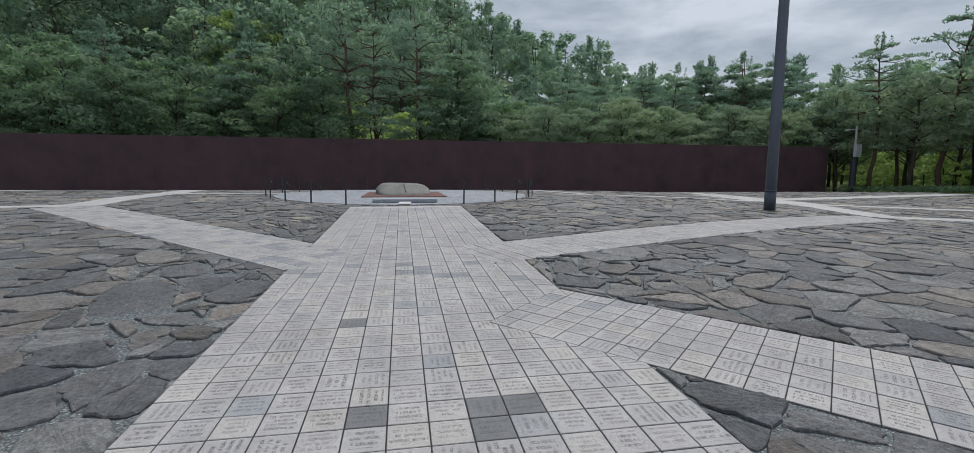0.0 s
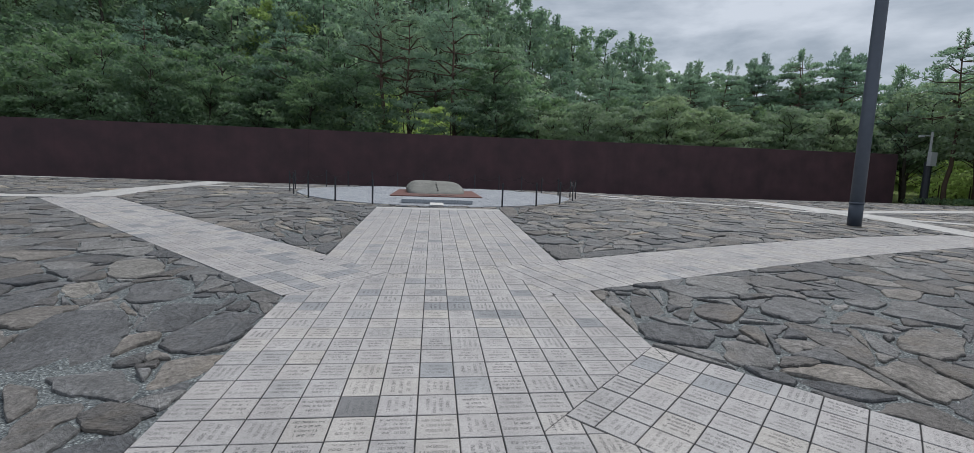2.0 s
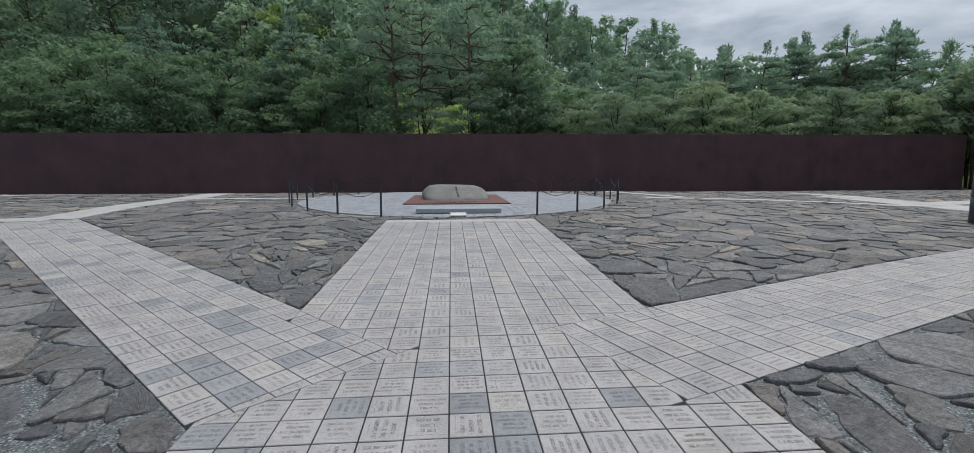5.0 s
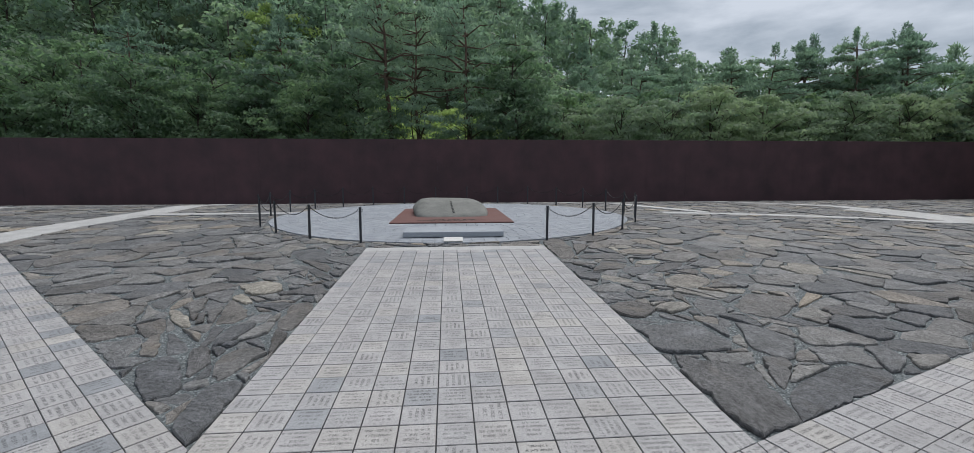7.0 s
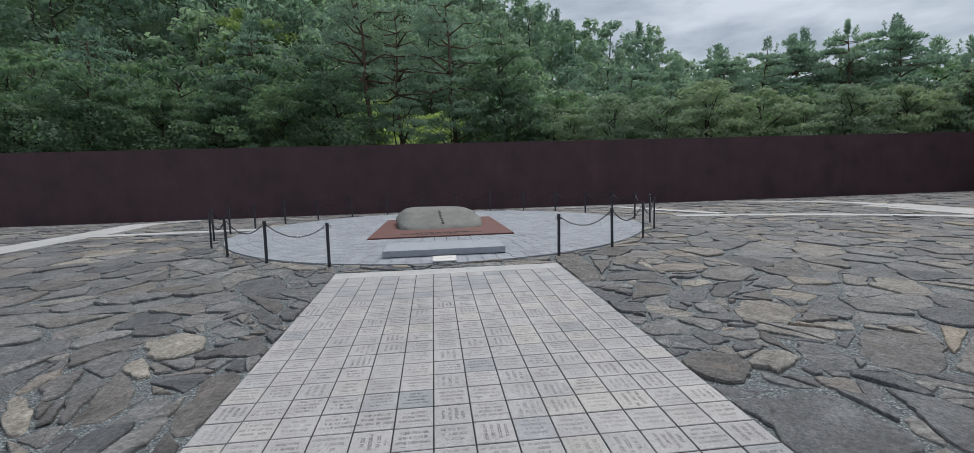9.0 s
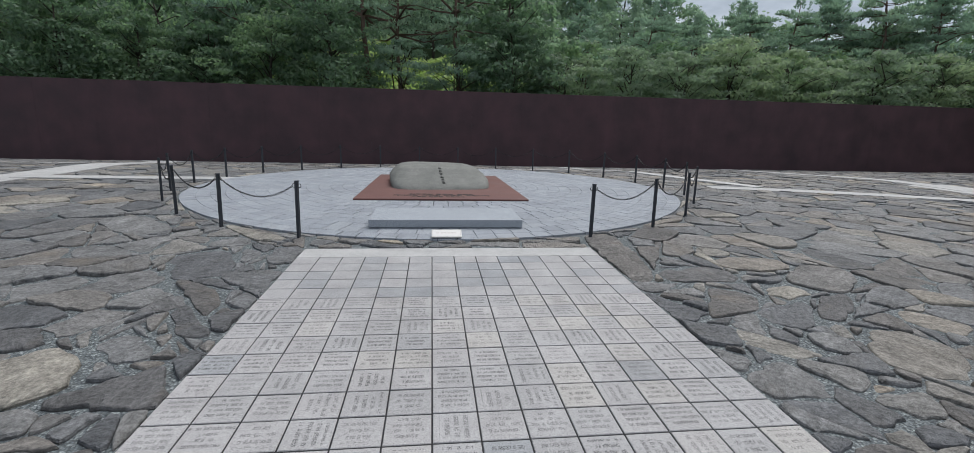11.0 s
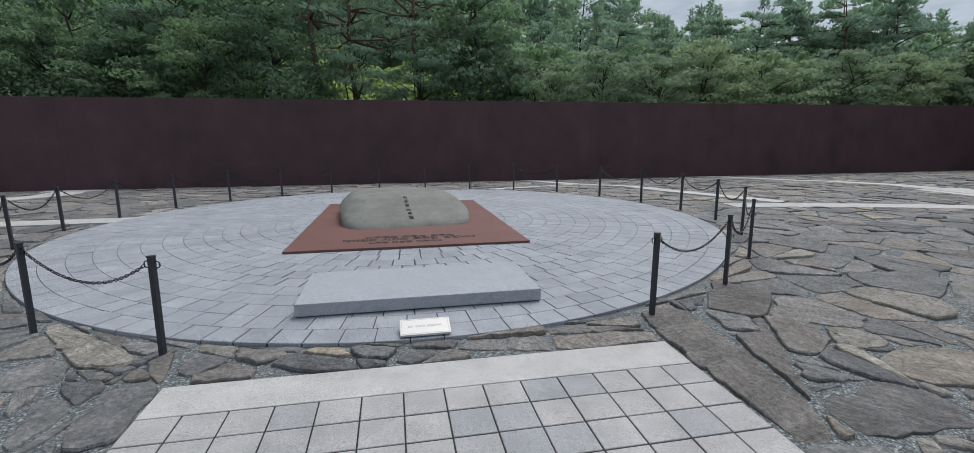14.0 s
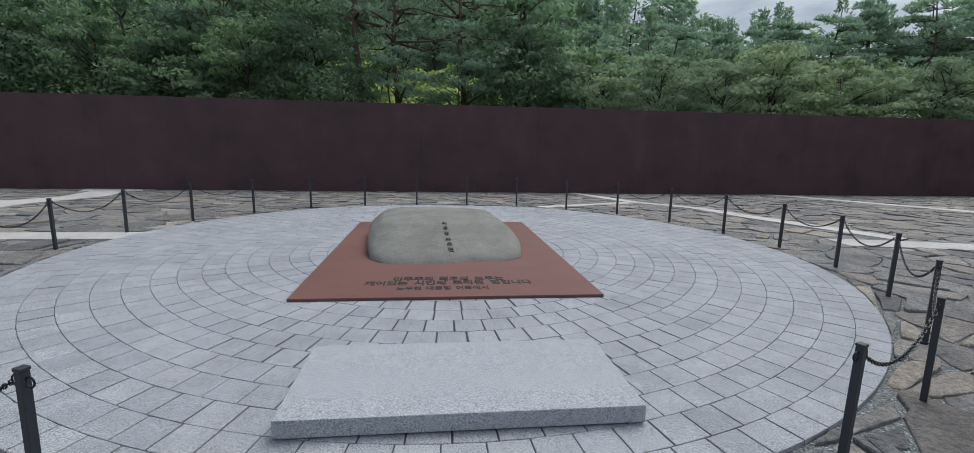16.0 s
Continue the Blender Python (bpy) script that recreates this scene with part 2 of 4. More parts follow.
def boulder():
    n = Nodes("weathered_boulder")
    p = n.place()
    cloud = n.noise(3.0, 7.0, 0.62, p)
    fine = n.noise(75.0, 5.0, 0.75, p)
    vein = n.noise(2.0, 6.0, 0.6, n.scaled(p, (2.0, 9.0, 9.0)), 0.7)
    c = n.mix(n.ramp(cloud, (0.3, 0.0), (0.7, 1.0)), (0.145, 0.148, 0.138), (0.225, 0.226, 0.21))
    c = n.mix(0.7, c, n.ramp(fine, (0.32, 0.5), (0.5, 1.0), (0.7, 1.5)), "MULTIPLY")
    c = n.mix(0.25, c, n.ramp(vein, (0.35, 0.75), (0.65, 1.25)), "MULTIPLY")
    return n.done(c, 0.8, n.bump(n.math("ADD", fine, n.math("MULTIPLY", vein, 0.8)), 0.5, 0.009), spec=0.3)


M_BOULDER = boulder()


def foliage(name, dark, mid, light):
    """Leaves: a tone for each tree, a finer one for each leaf; some light passes through."""
    n = Nodes(name)
    tree_tone = n.node("ObjectInfo").outputs["Random"]
    leaf_tone = n.node("NewGeometry").outputs["Random Per Island"]
    c = n.ramp(n.math("ADD", n.math("MULTIPLY", tree_tone, 0.6), n.math("MULTIPLY", leaf_tone, 0.4)), (0.08, dark), (0.5, mid), (0.92, light))
    n.put(n.bsdf.inputs["Base Color"], c)
    n.bsdf.inputs["Roughness"].default_value = 0.62
    n.bsdf.inputs["Specular IOR Level"].default_value = 0.4
    glow = n.node("BsdfTranslucent")
    n.put(glow.inputs[0], n.mix(1.0, c, (1.5, 1.7, 1.25), "MULTIPLY"))
    both = n.node("MixShader")
    both.inputs[0].default_value = 0.5
    n.tree.links.new(n.bsdf.outputs[0], both.inputs[1])
    n.tree.links.new(glow.outputs[0], both.inputs[2])
    n.tree.links.new(both.outputs[0], n.out.inputs[0])
    return n.mat


M_LEAF = foliage("broad_leaves", (0.092, 0.146, 0.104), (0.138, 0.205, 0.138), (0.198, 0.275, 0.160))
# yellow-green leaves; sky glare on the right side is painted in as paleness
M_GLARE_LEAF = foliage("glare_paled_leaves", (0.175, 0.228, 0.180), (0.225, 0.284, 0.212), (0.275, 0.328, 0.226))
# paler and bluer than M_LEAF: distance haze is mixed into the leaf colour
M_HAZED_LEAF = foliage("hazed_leaves", (0.145, 0.210, 0.182), (0.195, 0.270, 0.224), (0.260, 0.332, 0.240))
# yellow-green foliage, its colour lightened and blued to carry haze
M_LIME = foliage("hazed_yellow_green_leaves", (0.23, 0.30, 0.12), (0.31, 0.38, 0.16), (0.39, 0.45, 0.20))
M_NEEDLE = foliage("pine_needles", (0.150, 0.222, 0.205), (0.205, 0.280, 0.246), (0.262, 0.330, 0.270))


def bark(name, a, b):
    n = Nodes(name)
    p = n.place()
    g = n.noise(1.0, 6.0, 0.65, n.scaled(p, (14.0, 14.0, 3.0)), 0.5)
    return n.done(n.mix(g, a, b), 0.9, n.bump(g, 0.6, 0.03), spec=0.2)


M_BARK = bark("grey_brown_bark", (0.03, 0.026, 0.022), (0.11, 0.095, 0.08))
M_PINE_BARK = bark("red_pine_bark", (0.055, 0.042, 0.035), (0.20, 0.135, 0.105))

# ---- building helpers ----
def smooth(a, b, x):
    t = min(max((x - a) / (b - a), 0.0), 1.0)
    return t * t * (3 - 2 * t)


def ground_z(x, y):
    """The lie of the land: a square that climbs gently to the circle and falls away to the wall, a wooded hill behind."""
    if y < 14.75:
        z = 0.0345 * y - 0.008
    elif y < 20.4:
        z = 0.501 + (y - 14.75) * 0.0045
    else:
        z = max(0.526 - (y - 20.4) * 0.057, 0.08)
    side = max(x - 3, 0)
    z -= min(0.003 * side * side, 0.3) * (1 - min(max((y - 15) / 12, 0), 1))
    z += smooth(36, 82, y) * min(max(10.5 + (30 - x) * 0.47, 0), 44)
    z += smooth(46, 78, x) * 6.5
    return max(z, -0.3)


def part(name, bm, material, parent=None, label=""):
    """A bmesh as one mesh object under a thing or a part."""
    me = bpy.data.meshes.new(name)
    bm.to_mesh(me)
    bm.free()
    me.materials.append(material)
    ob = new(name, me)
    ob.parent = parent
    if label:
        tagged(ob, label)
    return ob


def sheet(name, verts, faces, material, parent=None, rnd=None, face_uv=None, flat=True):
    """A mesh from lists; rnd gives two random numbers for each face, face_uv a coordinate for each corner."""
    me = bpy.data.meshes.new(name)
    me.from_pydata(verts, [], faces)
    me.materials.append(material)
    if rnd is not None:
        layer = me.uv_layers.new(name="rnd")
        layer.data.foreach_set("uv", [c for f, r in zip(faces, rnd) for _ in f for c in r])
    if face_uv is not None:
        layer = me.uv_layers.new(name="face")
        layer.data.foreach_set("uv", [c for corners in face_uv for uv in corners for c in uv])
    if not flat:
        me.polygons.foreach_set("use_smooth", [True] * len(me.polygons))
    ob = new(name, me)
    ob.parent = parent
    return ob


def block(bm, x0, y0, z0, x1, y1, z1, bevel=0.0, m=None):
    made = bmesh.ops.create_cube(bm, size=1.0, matrix=Matrix.Translation(((x0 + x1) / 2, (y0 + y1) / 2, (z0 + z1) / 2)) @ Matrix.Diagonal((x1 - x0, y1 - y0, z1 - z0, 1)))
    vs = made["verts"]
    if bevel:
        es = list({e for v in vs for e in v.link_edges})
        vs = bmesh.ops.bevel(bm, geom=es, offset=bevel, segments=2, affect="EDGES", profile=0.5)["verts"]
    if m is not None:
        bmesh.ops.transform(bm, matrix=m, verts=list({v for v in vs}))
    return bm


def tube(bm, points, radii, sides=6):
    """A tapered tube through points."""
    rings = []
    for i, (p, r) in enumerate(zip(points, radii)):
        p = Vector(p)
        d = (Vector(points[min(i + 1, len(points) - 1)]) - Vector(points[max(i - 1, 0)])).normalized()
        a = d.orthogonal().normalized()
        b = d.cross(a)
        rings.append([bm.verts.new(p + r * (math.cos(t) * a + math.sin(t) * b)) for t in (2 * math.pi * k / sides for k in range(sides))])
    for q, w in zip(rings, rings[1:]):
        best = min(range(sides), key=lambda s: sum((q[k].co - w[(k + s) % sides].co).length for k in range(sides)))
        for k in range(sides):
            bm.faces.new((q[k], q[(k + 1) % sides], w[(k + 1 + best) % sides], w[(k + best) % sides]))
    bm.faces.new(rings[-1])
    bm.faces.new(rings[0][::-1])
    return bm


def clip(poly, px, py, nx, ny):
    """The part of a convex polygon where (p - (px, py)) . n <= 0."""
    got = []
    for i in range(len(poly)):
        a, b = poly[i - 1], poly[i]
        da, db = (a[0] - px) * nx + (a[1] - py) * ny, (b[0] - px) * nx + (b[1] - py) * ny
        if (da <= 0) != (db <= 0):
            t = da / (da - db)
            got.append((a[0] + t * (b[0] - a[0]), a[1] + t * (b[1] - a[1])))
        if db <= 0:
            got.append(b)
    return got


def edges_of(poly):
    for i in range(len(poly)):
        a, b = poly[i - 1], poly[i]
        length = math.hypot(b[0] - a[0], b[1] - a[1])
        if length > 1e-6:
            yield a, ((b[1] - a[1]) / length, (a[0] - b[0]) / length)


def within(poly, hole):
    for a, n in edges_of(hole):
        poly = clip(poly, a[0], a[1], n[0], n[1])
        if len(poly) < 3:
            return []
    return poly


def without(polys, hole):
    """Convex polygons less a convex counter-clockwise hole, as convex pieces."""
    left = []
    for poly in polys:
        if area(within(poly, hole) or [(0, 0), (0, 0), (0, 0)]) < 1e-5:
            left.append(poly)
            continue
        rest = poly
        for a, n in edges_of(hole):
            out = clip(rest, a[0], a[1], -n[0], -n[1])
            if len(out) >= 3 and area(out) > 1e-5:
                left.append(out)
            rest = clip(rest, a[0], a[1], n[0], n[1])
            if len(rest) < 3:
                break
    return left


def area(poly):
    return 0.5 * sum(poly[i - 1][0] * poly[i][1] - poly[i][0] * poly[i - 1][1] for i in range(len(poly)))


def inset(poly, gap):
    got = poly
    for a, n in edges_of(poly):
        got = clip(got, a[0] - n[0] * gap, a[1] - n[1] * gap, n[0], n[1])
        if len(got) < 3:
            return []
    return got


def box_at(x0, y0, x1, y1):
    return [(x0, y0), (x1, y0), (x1, y1), (x0, y1)]


# ---- the plan of the square ----
PITCH = 0.1965
ROW_PITCH = 0.1942
LEFT, RIGHT, LAST_ROW, STRIP_END = -1.265, -1.265 + 14 * PITCH, 11.884, 12.16
CX, CY, DISC_R, POST_R = 0.10, 16.58, 4.14, 4.33
MAIN = box_at(LEFT, -5.0, RIGHT, STRIP_END)


def ribbon(a, b, width):
    """A counter-clockwise rectangle whose centre line runs from a to b."""
    d = Vector((b[0] - a[0], b[1] - a[1])).normalized() * width / 2
    return [(a[0] + d.y, a[1] - d.x), (b[0] + d.y, b[1] - d.x), (b[0] - d.y, b[1] + d.x), (a[0] - d.y, a[1] + d.x)]


def ray(origin, degrees, length):
    return origin[0] + length * math.cos(radians(degrees)), origin[1] + length * math.sin(radians(degrees))


# each side path: its outer corner by the main path, its direction, on which side it lies, its length, the corners of its tongue inside the main path
ARMS = (
    ("left", (LEFT, 5.44), 135.6, -1, 9.7, [(LEFT, 5.44), (-0.41, 6.19), (LEFT, 7.07)]),
    ("right", (RIGHT, 5.66), 22.2, 1, 13.2, [(RIGHT, 5.66), (RIGHT, 6.93), (0.65, 6.57), (1.12, 5.52)]),
    ("near", (RIGHT, 4.33), -46.5, -1, 6.0, [(RIGHT, 4.33), (0.64, 3.50), (RIGHT, 2.63)]),
)
ARM_WIDTH = 6 * PITCH
# distance of the first cross joint and spacing of the rows on each side path
ARM_ROWS = {"left": (0.099, 0.195), "right": (0.172, 0.1975), "near": (0.185, 0.199)}


def arm_strip(corner, degrees, side, length):
    off = ARM_WIDTH / 2 * side
    mid = (corner[0] - math.sin(radians(degrees)) * off, corner[1] + math.cos(radians(degrees)) * off)
    start = ray(mid, degrees, -2.2)
    return ribbon(start, ray(mid, degrees, length), ARM_WIDTH), start


# thin pale bands that cross the far part of the square: points of the centre line and width
BANDS = (
    ([(-7.55, 12.9), (-7.75, 18.0), (-8.4, 23.3), (-10.4, 27.88)], 0.85),
    ([(-7.5, 17.35), (-3.9, 17.4)], 0.45),
    ([(-7.6, 12.75), (-17.0, 11.6)], 0.50),
    ([(-8.3, 21.5), (-19.0, 19.0)], 0.45),
    ([(5.0, 27.88), (5.0, 22.4), (5.9, 19.3), (6.9, 17.3)], 0.42),
    ([(2.2, 20.55), (5.0, 22.4)], 0.40),
    ([(5.75, 16.95), (8.2, 16.68), (13.4, 16.2)], 0.50),
    ([(12.5, 27.88), (13.5, 22.0), (13.7, 18.5)], 0.62),
    ([(13.7, 19.2), (14.3, 14.6)], 1.5),
    ([(14.2, 15.2), (13.4, 11.3)], 0.9),
    ([(14.0, 16.6), (21.3, 18.0), (27.5, 19.2)], 0.8),
    ([(-9.7, 26.4), (-10.5, 27.88)], 1.5),
    ([(14.0, 15.0), (18.5, 12.3), (24.0, 9.5)], 0.55),
    ([(13.3, 11.2), (17.5, 9.0), (24.0, 5.5)], 0.60),
)

# ---- ground: one sheet to the horizon, fine in the square ----
gx = sorted(set([round(-18 + 0.75 * i, 3) for i in range(63)] + [-400, -220, -140, -90, -70, -60, -52, -45, -39, -34, -30, -26, -22, 34, 38, 44, 50, 58, 66, 80, 110, 160, 250, 400]))
gy = sorted(set([round(-6 + 0.75 * i, 3) for i in range(60)] + [42, 46, 50, 55, 60, 65, 70, 75, 80, 85, 90, 110, 160, 260, 400, -10, -20, -60, -160, -400]))
ground = sheet("ground", [(x, y, ground_z(x, y) - 0.011) for y in gy for x in gx], [(j * len(gx) + i, j * len(gx) + i + 1, (j + 1) * len(gx) + i + 1, (j + 1) * len(gx) + i) for j in range(len(gy) - 1) for i in range(len(gx) - 1)], M_GROUND, flat=False)
tagged(ground, "blue-grey crushed stone under the square, grass and woodland beyond", "ground", kind="structure")

# ---- the weathered steel wall ----
wall = new("wall_back")
tagged(wall, "long dark brown weathered steel wall behind the square", "wall", kind="structure")
WALL_X0, WALL_X1, PANEL = -33.4, 28.3, 2.057
for i in range(30):
    bm = bmesh.new()
    x = WALL_X0 + i * PANEL
    block(bm, x + 0.0008, 27.9 + 0.0015 * (i % 2), -0.1, x + PANEL - 0.0008, 27.96, 3.125, 0.002)
    part("panel", bm, M_WALL, wall)
bm = bmesh.new()
block(bm, WALL_X0, 27.965, -0.1, WALL_X1, 28.06, 3.10)
part("wall_core", bm, M_WALL, wall)

# ---- the corten plate, its lettering and the boulder ----
plate = new("steel_plate")
tagged(plate, "red-brown weathered steel plate lying on the granite circle", "steel plate")
plate.location = (0.07, 16.56, 0.513)
bm = bmesh.new()
block(bm, -1.285, -1.92, 0.0, 1.285, 1.92, 0.024, 0.003)
part("plate", bm, M_PLATE, plate)
bm = bmesh.new()
block(bm, -1.262, -1.897, -0.03, 1.262, 1.897, -0.001)
part("plinth", bm, M_BED, plate)


def lettering(body, width, m, parent, name="carved_line", depth=0.002, bold=0.022, ink=M_INK, tall=1.0):
    """Raised or filled letters as a mesh, scaled to a width, at the pose m under a thing."""
    curve = bpy.data.curves.new(name, "FONT")
    curve.body, curve.align_x, curve.align_y, curve.extrude, curve.resolution_u, curve.offset = body, "CENTER", "CENTER", 0.01, 2, bold
    holder = bpy.data.objects.new(name, curve)
    scene.collection.objects.link(holder)
    me = bpy.data.meshes.new_from_object(holder.evaluated_get(bpy.context.evaluated_depsgraph_get()))
    bpy.data.objects.remove(holder)
    bpy.data.curves.remove(curve)
    xs = [v.co.x for v in me.vertices]
    s = width / (max(xs) - min(xs))
    me.transform(m @ Matrix.Diagonal((s, s * tall, depth / 0.02, 1)))
    me.materials.clear()
    me.materials.append(ink)
    ob = new(name, me)
    ob.parent = parent
    return ob


for body, width, x, y in (("민주주의 최후의 보루는", 1.02, 0.0, -1.40), ("깨어있는 시민의 조직된 힘입니다", 1.50, 0.0, -1.53), ("노무현 대통령 어록에서", 0.80, -0.06, -1.69)):
    words = body.split(" ")
    unit = width / (sum(len(w) for w in words) + 0.45 * (len(words) - 1))
    left = x - width / 2
    for word in words:
        wide = unit * len(word)
        tagged(lettering(word, wide * 0.96, pose(left + wide / 2, y, 0.0245), plate, "carved_word", 0.002, 0.034, M_INK, 1.35), "black carved brush lettering")
        left += wide + 0.45 * unit

boulder_ob = new("memorial_boulder")
tagged(boulder_ob, "low rounded grey granite boulder lying on the steel plate", "boulder")
boulder_ob.matrix_basis = pose(0.02, 16.84, 0.535, 0, 0, 5)


def boulder_point(u, v):
    """u round the stone, v from the foot (0) to the crown (1): a flat pillow with uneven shoulders."""
    c, s = math.cos(u), math.sin(u)
    e = 0.42
    x, y = math.copysign(abs(c) ** e, c), math.copysign(abs(s) ** e, s)
    low = min(v / 0.55, 1.0)
    high = max((v - 0.55) / 0.45, 0.0)
    r = (0.97 + 0.03 * math.sin(low * math.pi)) * (1 - 0.15 * low ** 2.4)
    r *= math.cos(high * math.pi / 2) ** 0.9 if high else 1.0
    z = 0.285 * low ** 0.9 + 0.06 * math.sin(high * math.pi / 2) ** 0.7
    x, y = x * 0.91 * r, y * 1.02 * r
    if y < 0:
        y *= 1.09 - 0.52 * low ** 1.1
    z *= 1 + 0.10 * (y + 0.2) - 0.05 * x
    w = noise.noise(Vector((x * 1.7, y * 1.7, z * 3 + 4))) * 0.028 + noise.noise(Vector((x * 6, y * 6, z * 7))) * 0.007
    return x * (1 + w) + 0.02 * noise.noise(Vector((y * 2, z, 3))), y * (1 + w), max(z + w * 0.6, 0)


BU, BV = 72, 22
verts = [boulder_point(2 * math.pi * i / BU, j / BV) for j in range(BV) for i in range(BU)] + [boulder_point(0, 1.0)]
for _ in range(5):
    for j in range(6, BV - 1):
        for i in range(BU):
            ring_mates = (verts[(j - 1) * BU + i], verts[(j + 1) * BU + i], verts[j * BU + i - 1 if i else j * BU + BU - 1], verts[j * BU + (i + 1) % BU])
            verts[j * BU + i] = tuple(0.4 * verts[j * BU + i][c] + 0.15 * sum(v[c] for v in ring_mates) for c in range(3))
faces = [(j * BU + i, j * BU + (i + 1) % BU, (j + 1) * BU + (i + 1) % BU, (j + 1) * BU + i) for j in range(BV - 1) for i in range(BU)]
faces += [((BV - 1) * BU + i, (BV - 1) * BU + (i + 1) % BU, BV * BU) for i in range(BU)]
rock = sheet("rock", verts, faces, M_BOULDER, boulder_ob, flat=False)
# the vertical line of carved letters, each laid on the slope of the front
front_line = [tuple(0.25 * sum(boulder_point(-math.pi / 2, min(max(j + s, 0), 60) / 60)[c] for s in (-5, -2, 2, 5)) for c in range(3)) for j in range(61)]


def rock_spot(j):
    """Place and slope of the stone's front on its middle line."""
    a, b = front_line[j - 2], front_line[j + 2]
    return front_line[j], math.degrees(math.atan2(b[2] - a[2], b[1] - a[1]))


for k, letter in enumerate("대통령노무현"):
    (x, y, z), slope = rock_spot((41, 33, 27, 22, 17, 12)[k])
    tagged(lettering(letter, 0.060 if k > 2 else 0.052, pose(x + 0.004 * k, y - 0.003, z + 0.004, slope, 0, -3), boulder_ob, "carved_letter", 0.012, 0.0, M_CARVED), "black-filled carved letter")

# ---- the offering slab and the little notice ----
slab = new("granite_slab")
tagged(slab, "thick grey granite offering slab on the paved circle", "stone slab")
slab.matrix_basis = pose(0.08, 13.29, ground_z(0, 13.29) + 0.016, 0.8, 0, 0)
bm = bmesh.new()
block(bm, -0.855, -0.385, 0, 0.855, 0.385, 0.088, 0.004)
ob = part("slab_stone", bm, M_SLAB, slab)
ob.data.uv_layers.new(name="rnd")

notice = new("small_notice")
tagged(notice, "small white enamel notice plate tilted on two short feet", "sign")
notice.matrix_basis = pose(0.065, 12.53, ground_z(0, 12.53) + 0.013)
tilt = pose(0, 0, 0.036, 18, 0, 0)
bm = bmesh.new()
block(bm, -0.155, -0.075, -0.008, 0.155, 0.075, 0.008, 0.003, tilt)
part("panel", bm, M_WHITE, notice)
bm = bmesh.new()
for x0, y0, x1, y1 in ((-0.145, -0.066, 0.145, -0.0635), (-0.145, 0.0635, 0.145, 0.066), (-0.145, -0.0635, -0.1425, 0.0635), (0.1425, -0.0635, 0.145, 0.0635)):
    block(bm, x0, y0, 0.0082, x1, y1, 0.0088, 0, tilt)
part("border_line", bm, M_TAUPE, notice.children[0], "thin taupe border line")
bm = bmesh.new()
for x0, x1 in ((-0.105, -0.075), (-0.06, -0.005), (0.012, 0.105)):
    x = x0
    while x < x1:
        block(bm, x, -0.008 + 0.002 * (int(x * 1000) % 3), 0.0082, x + 0.011, 0.010, 0.0088, 0, tilt)
        x += 0.0155
part("lettering_bars", bm, M_TAUPE, notice.children[0], "small grey lettering")
for x in (-0.12, 0.12):
    bm = bmesh.new()
    block(bm, x - 0.006, -0.02, 0.0, x + 0.006, 0.0, 0.028, 0.001)
    part("foot", bm, M_POST, notice)

# ---- chain posts round the circle ----
post = new("chain_post")
tagged(post, "charcoal steel chain post beside the granite circle", "post", "chain posts round the circle")
bm = bmesh.new()
block(bm, -0.0150, -0.0150, 0.006, 0.0150, 0.0150, 0.572, 0.002)
part("shaft", bm, M_POST, post)
bm = bmesh.new()
block(bm, -0.0175, -0.0175, 0.5725, 0.0175, 0.0175, 0.585, 0.003)
part("cap", bm, M_POST, post)
bm = bmesh.new()
block(bm, -0.026, -0.026, -0.03, 0.026, 0.026, 0.006, 0.002)
part("base_plate", bm, M_POST, post)
for sx in (-1, 1):
    bm = bmesh.new()
    ring = [(sx * (0.031 + 0.019 * math.cos(t)), 0.0, 0.535 + 0.019 * math.sin(t)) for t in (2 * math.pi * k / 12 for k in range(13))]
    tube(bm, ring, [0.0035] * 13, 5)
    part("ring", bm, M_CHAIN, post.children[0])


def ring_spot(k):
    a = radians(-90 + 20.35 + 13.88 * k)
    x, y = CX + POST_R * math.cos(a), CY + POST_R * math.sin(a)
    return x, y, ground_z(x, y) + 0.0, math.degrees(a) + 90


for k in range(24):
    x, y, z, turn = ring_spot(k)
    lean = (random.uniform(-0.8, 0.8), random.uniform(-0.8, 0.8))
    if k == 0:
        post.matrix_basis = pose(x, y, z, *lean, turn)
    else:
        copy_thing(post, pose(x, y, z, *lean, turn))


def chain_mesh(span, sag, rise):
    """Links along a hanging curve from (0, 0, 0) to (span, 0, rise)."""
    bm = bmesh.new()
    steps = 200
    curve = [Vector((span * i / steps, 0, rise * i / steps - sag * (1 - (2 * i / steps - 1) ** 2))) for i in range(steps + 1)]
    length, at, i = 0.0, 0.0, 0
    spots = []
    for a, b in zip(curve, curve[1:]):
        length += (b - a).length
        if length >= at:
            spots.append((b, (b - a).normalized()))
            at += 0.0235
    for i, (p, d) in enumerate(spots):
        up = Vector((0, 1, 0)) if i % 2 else d.cross(Vector((0, 1, 0))).normalized()
        loop = [p + d * 0.0165 * math.cos(t) + up * 0.0085 * math.sin(t) for t in (2 * math.pi * k / 8 for k in range(9))]
        tube(bm, loop, [0.0028] * 9, 4)
    me = bpy.data.meshes.new("chain")
    bm.to_mesh(me)
    bm.free()
    me.materials.append(M_CHAIN)
    return me


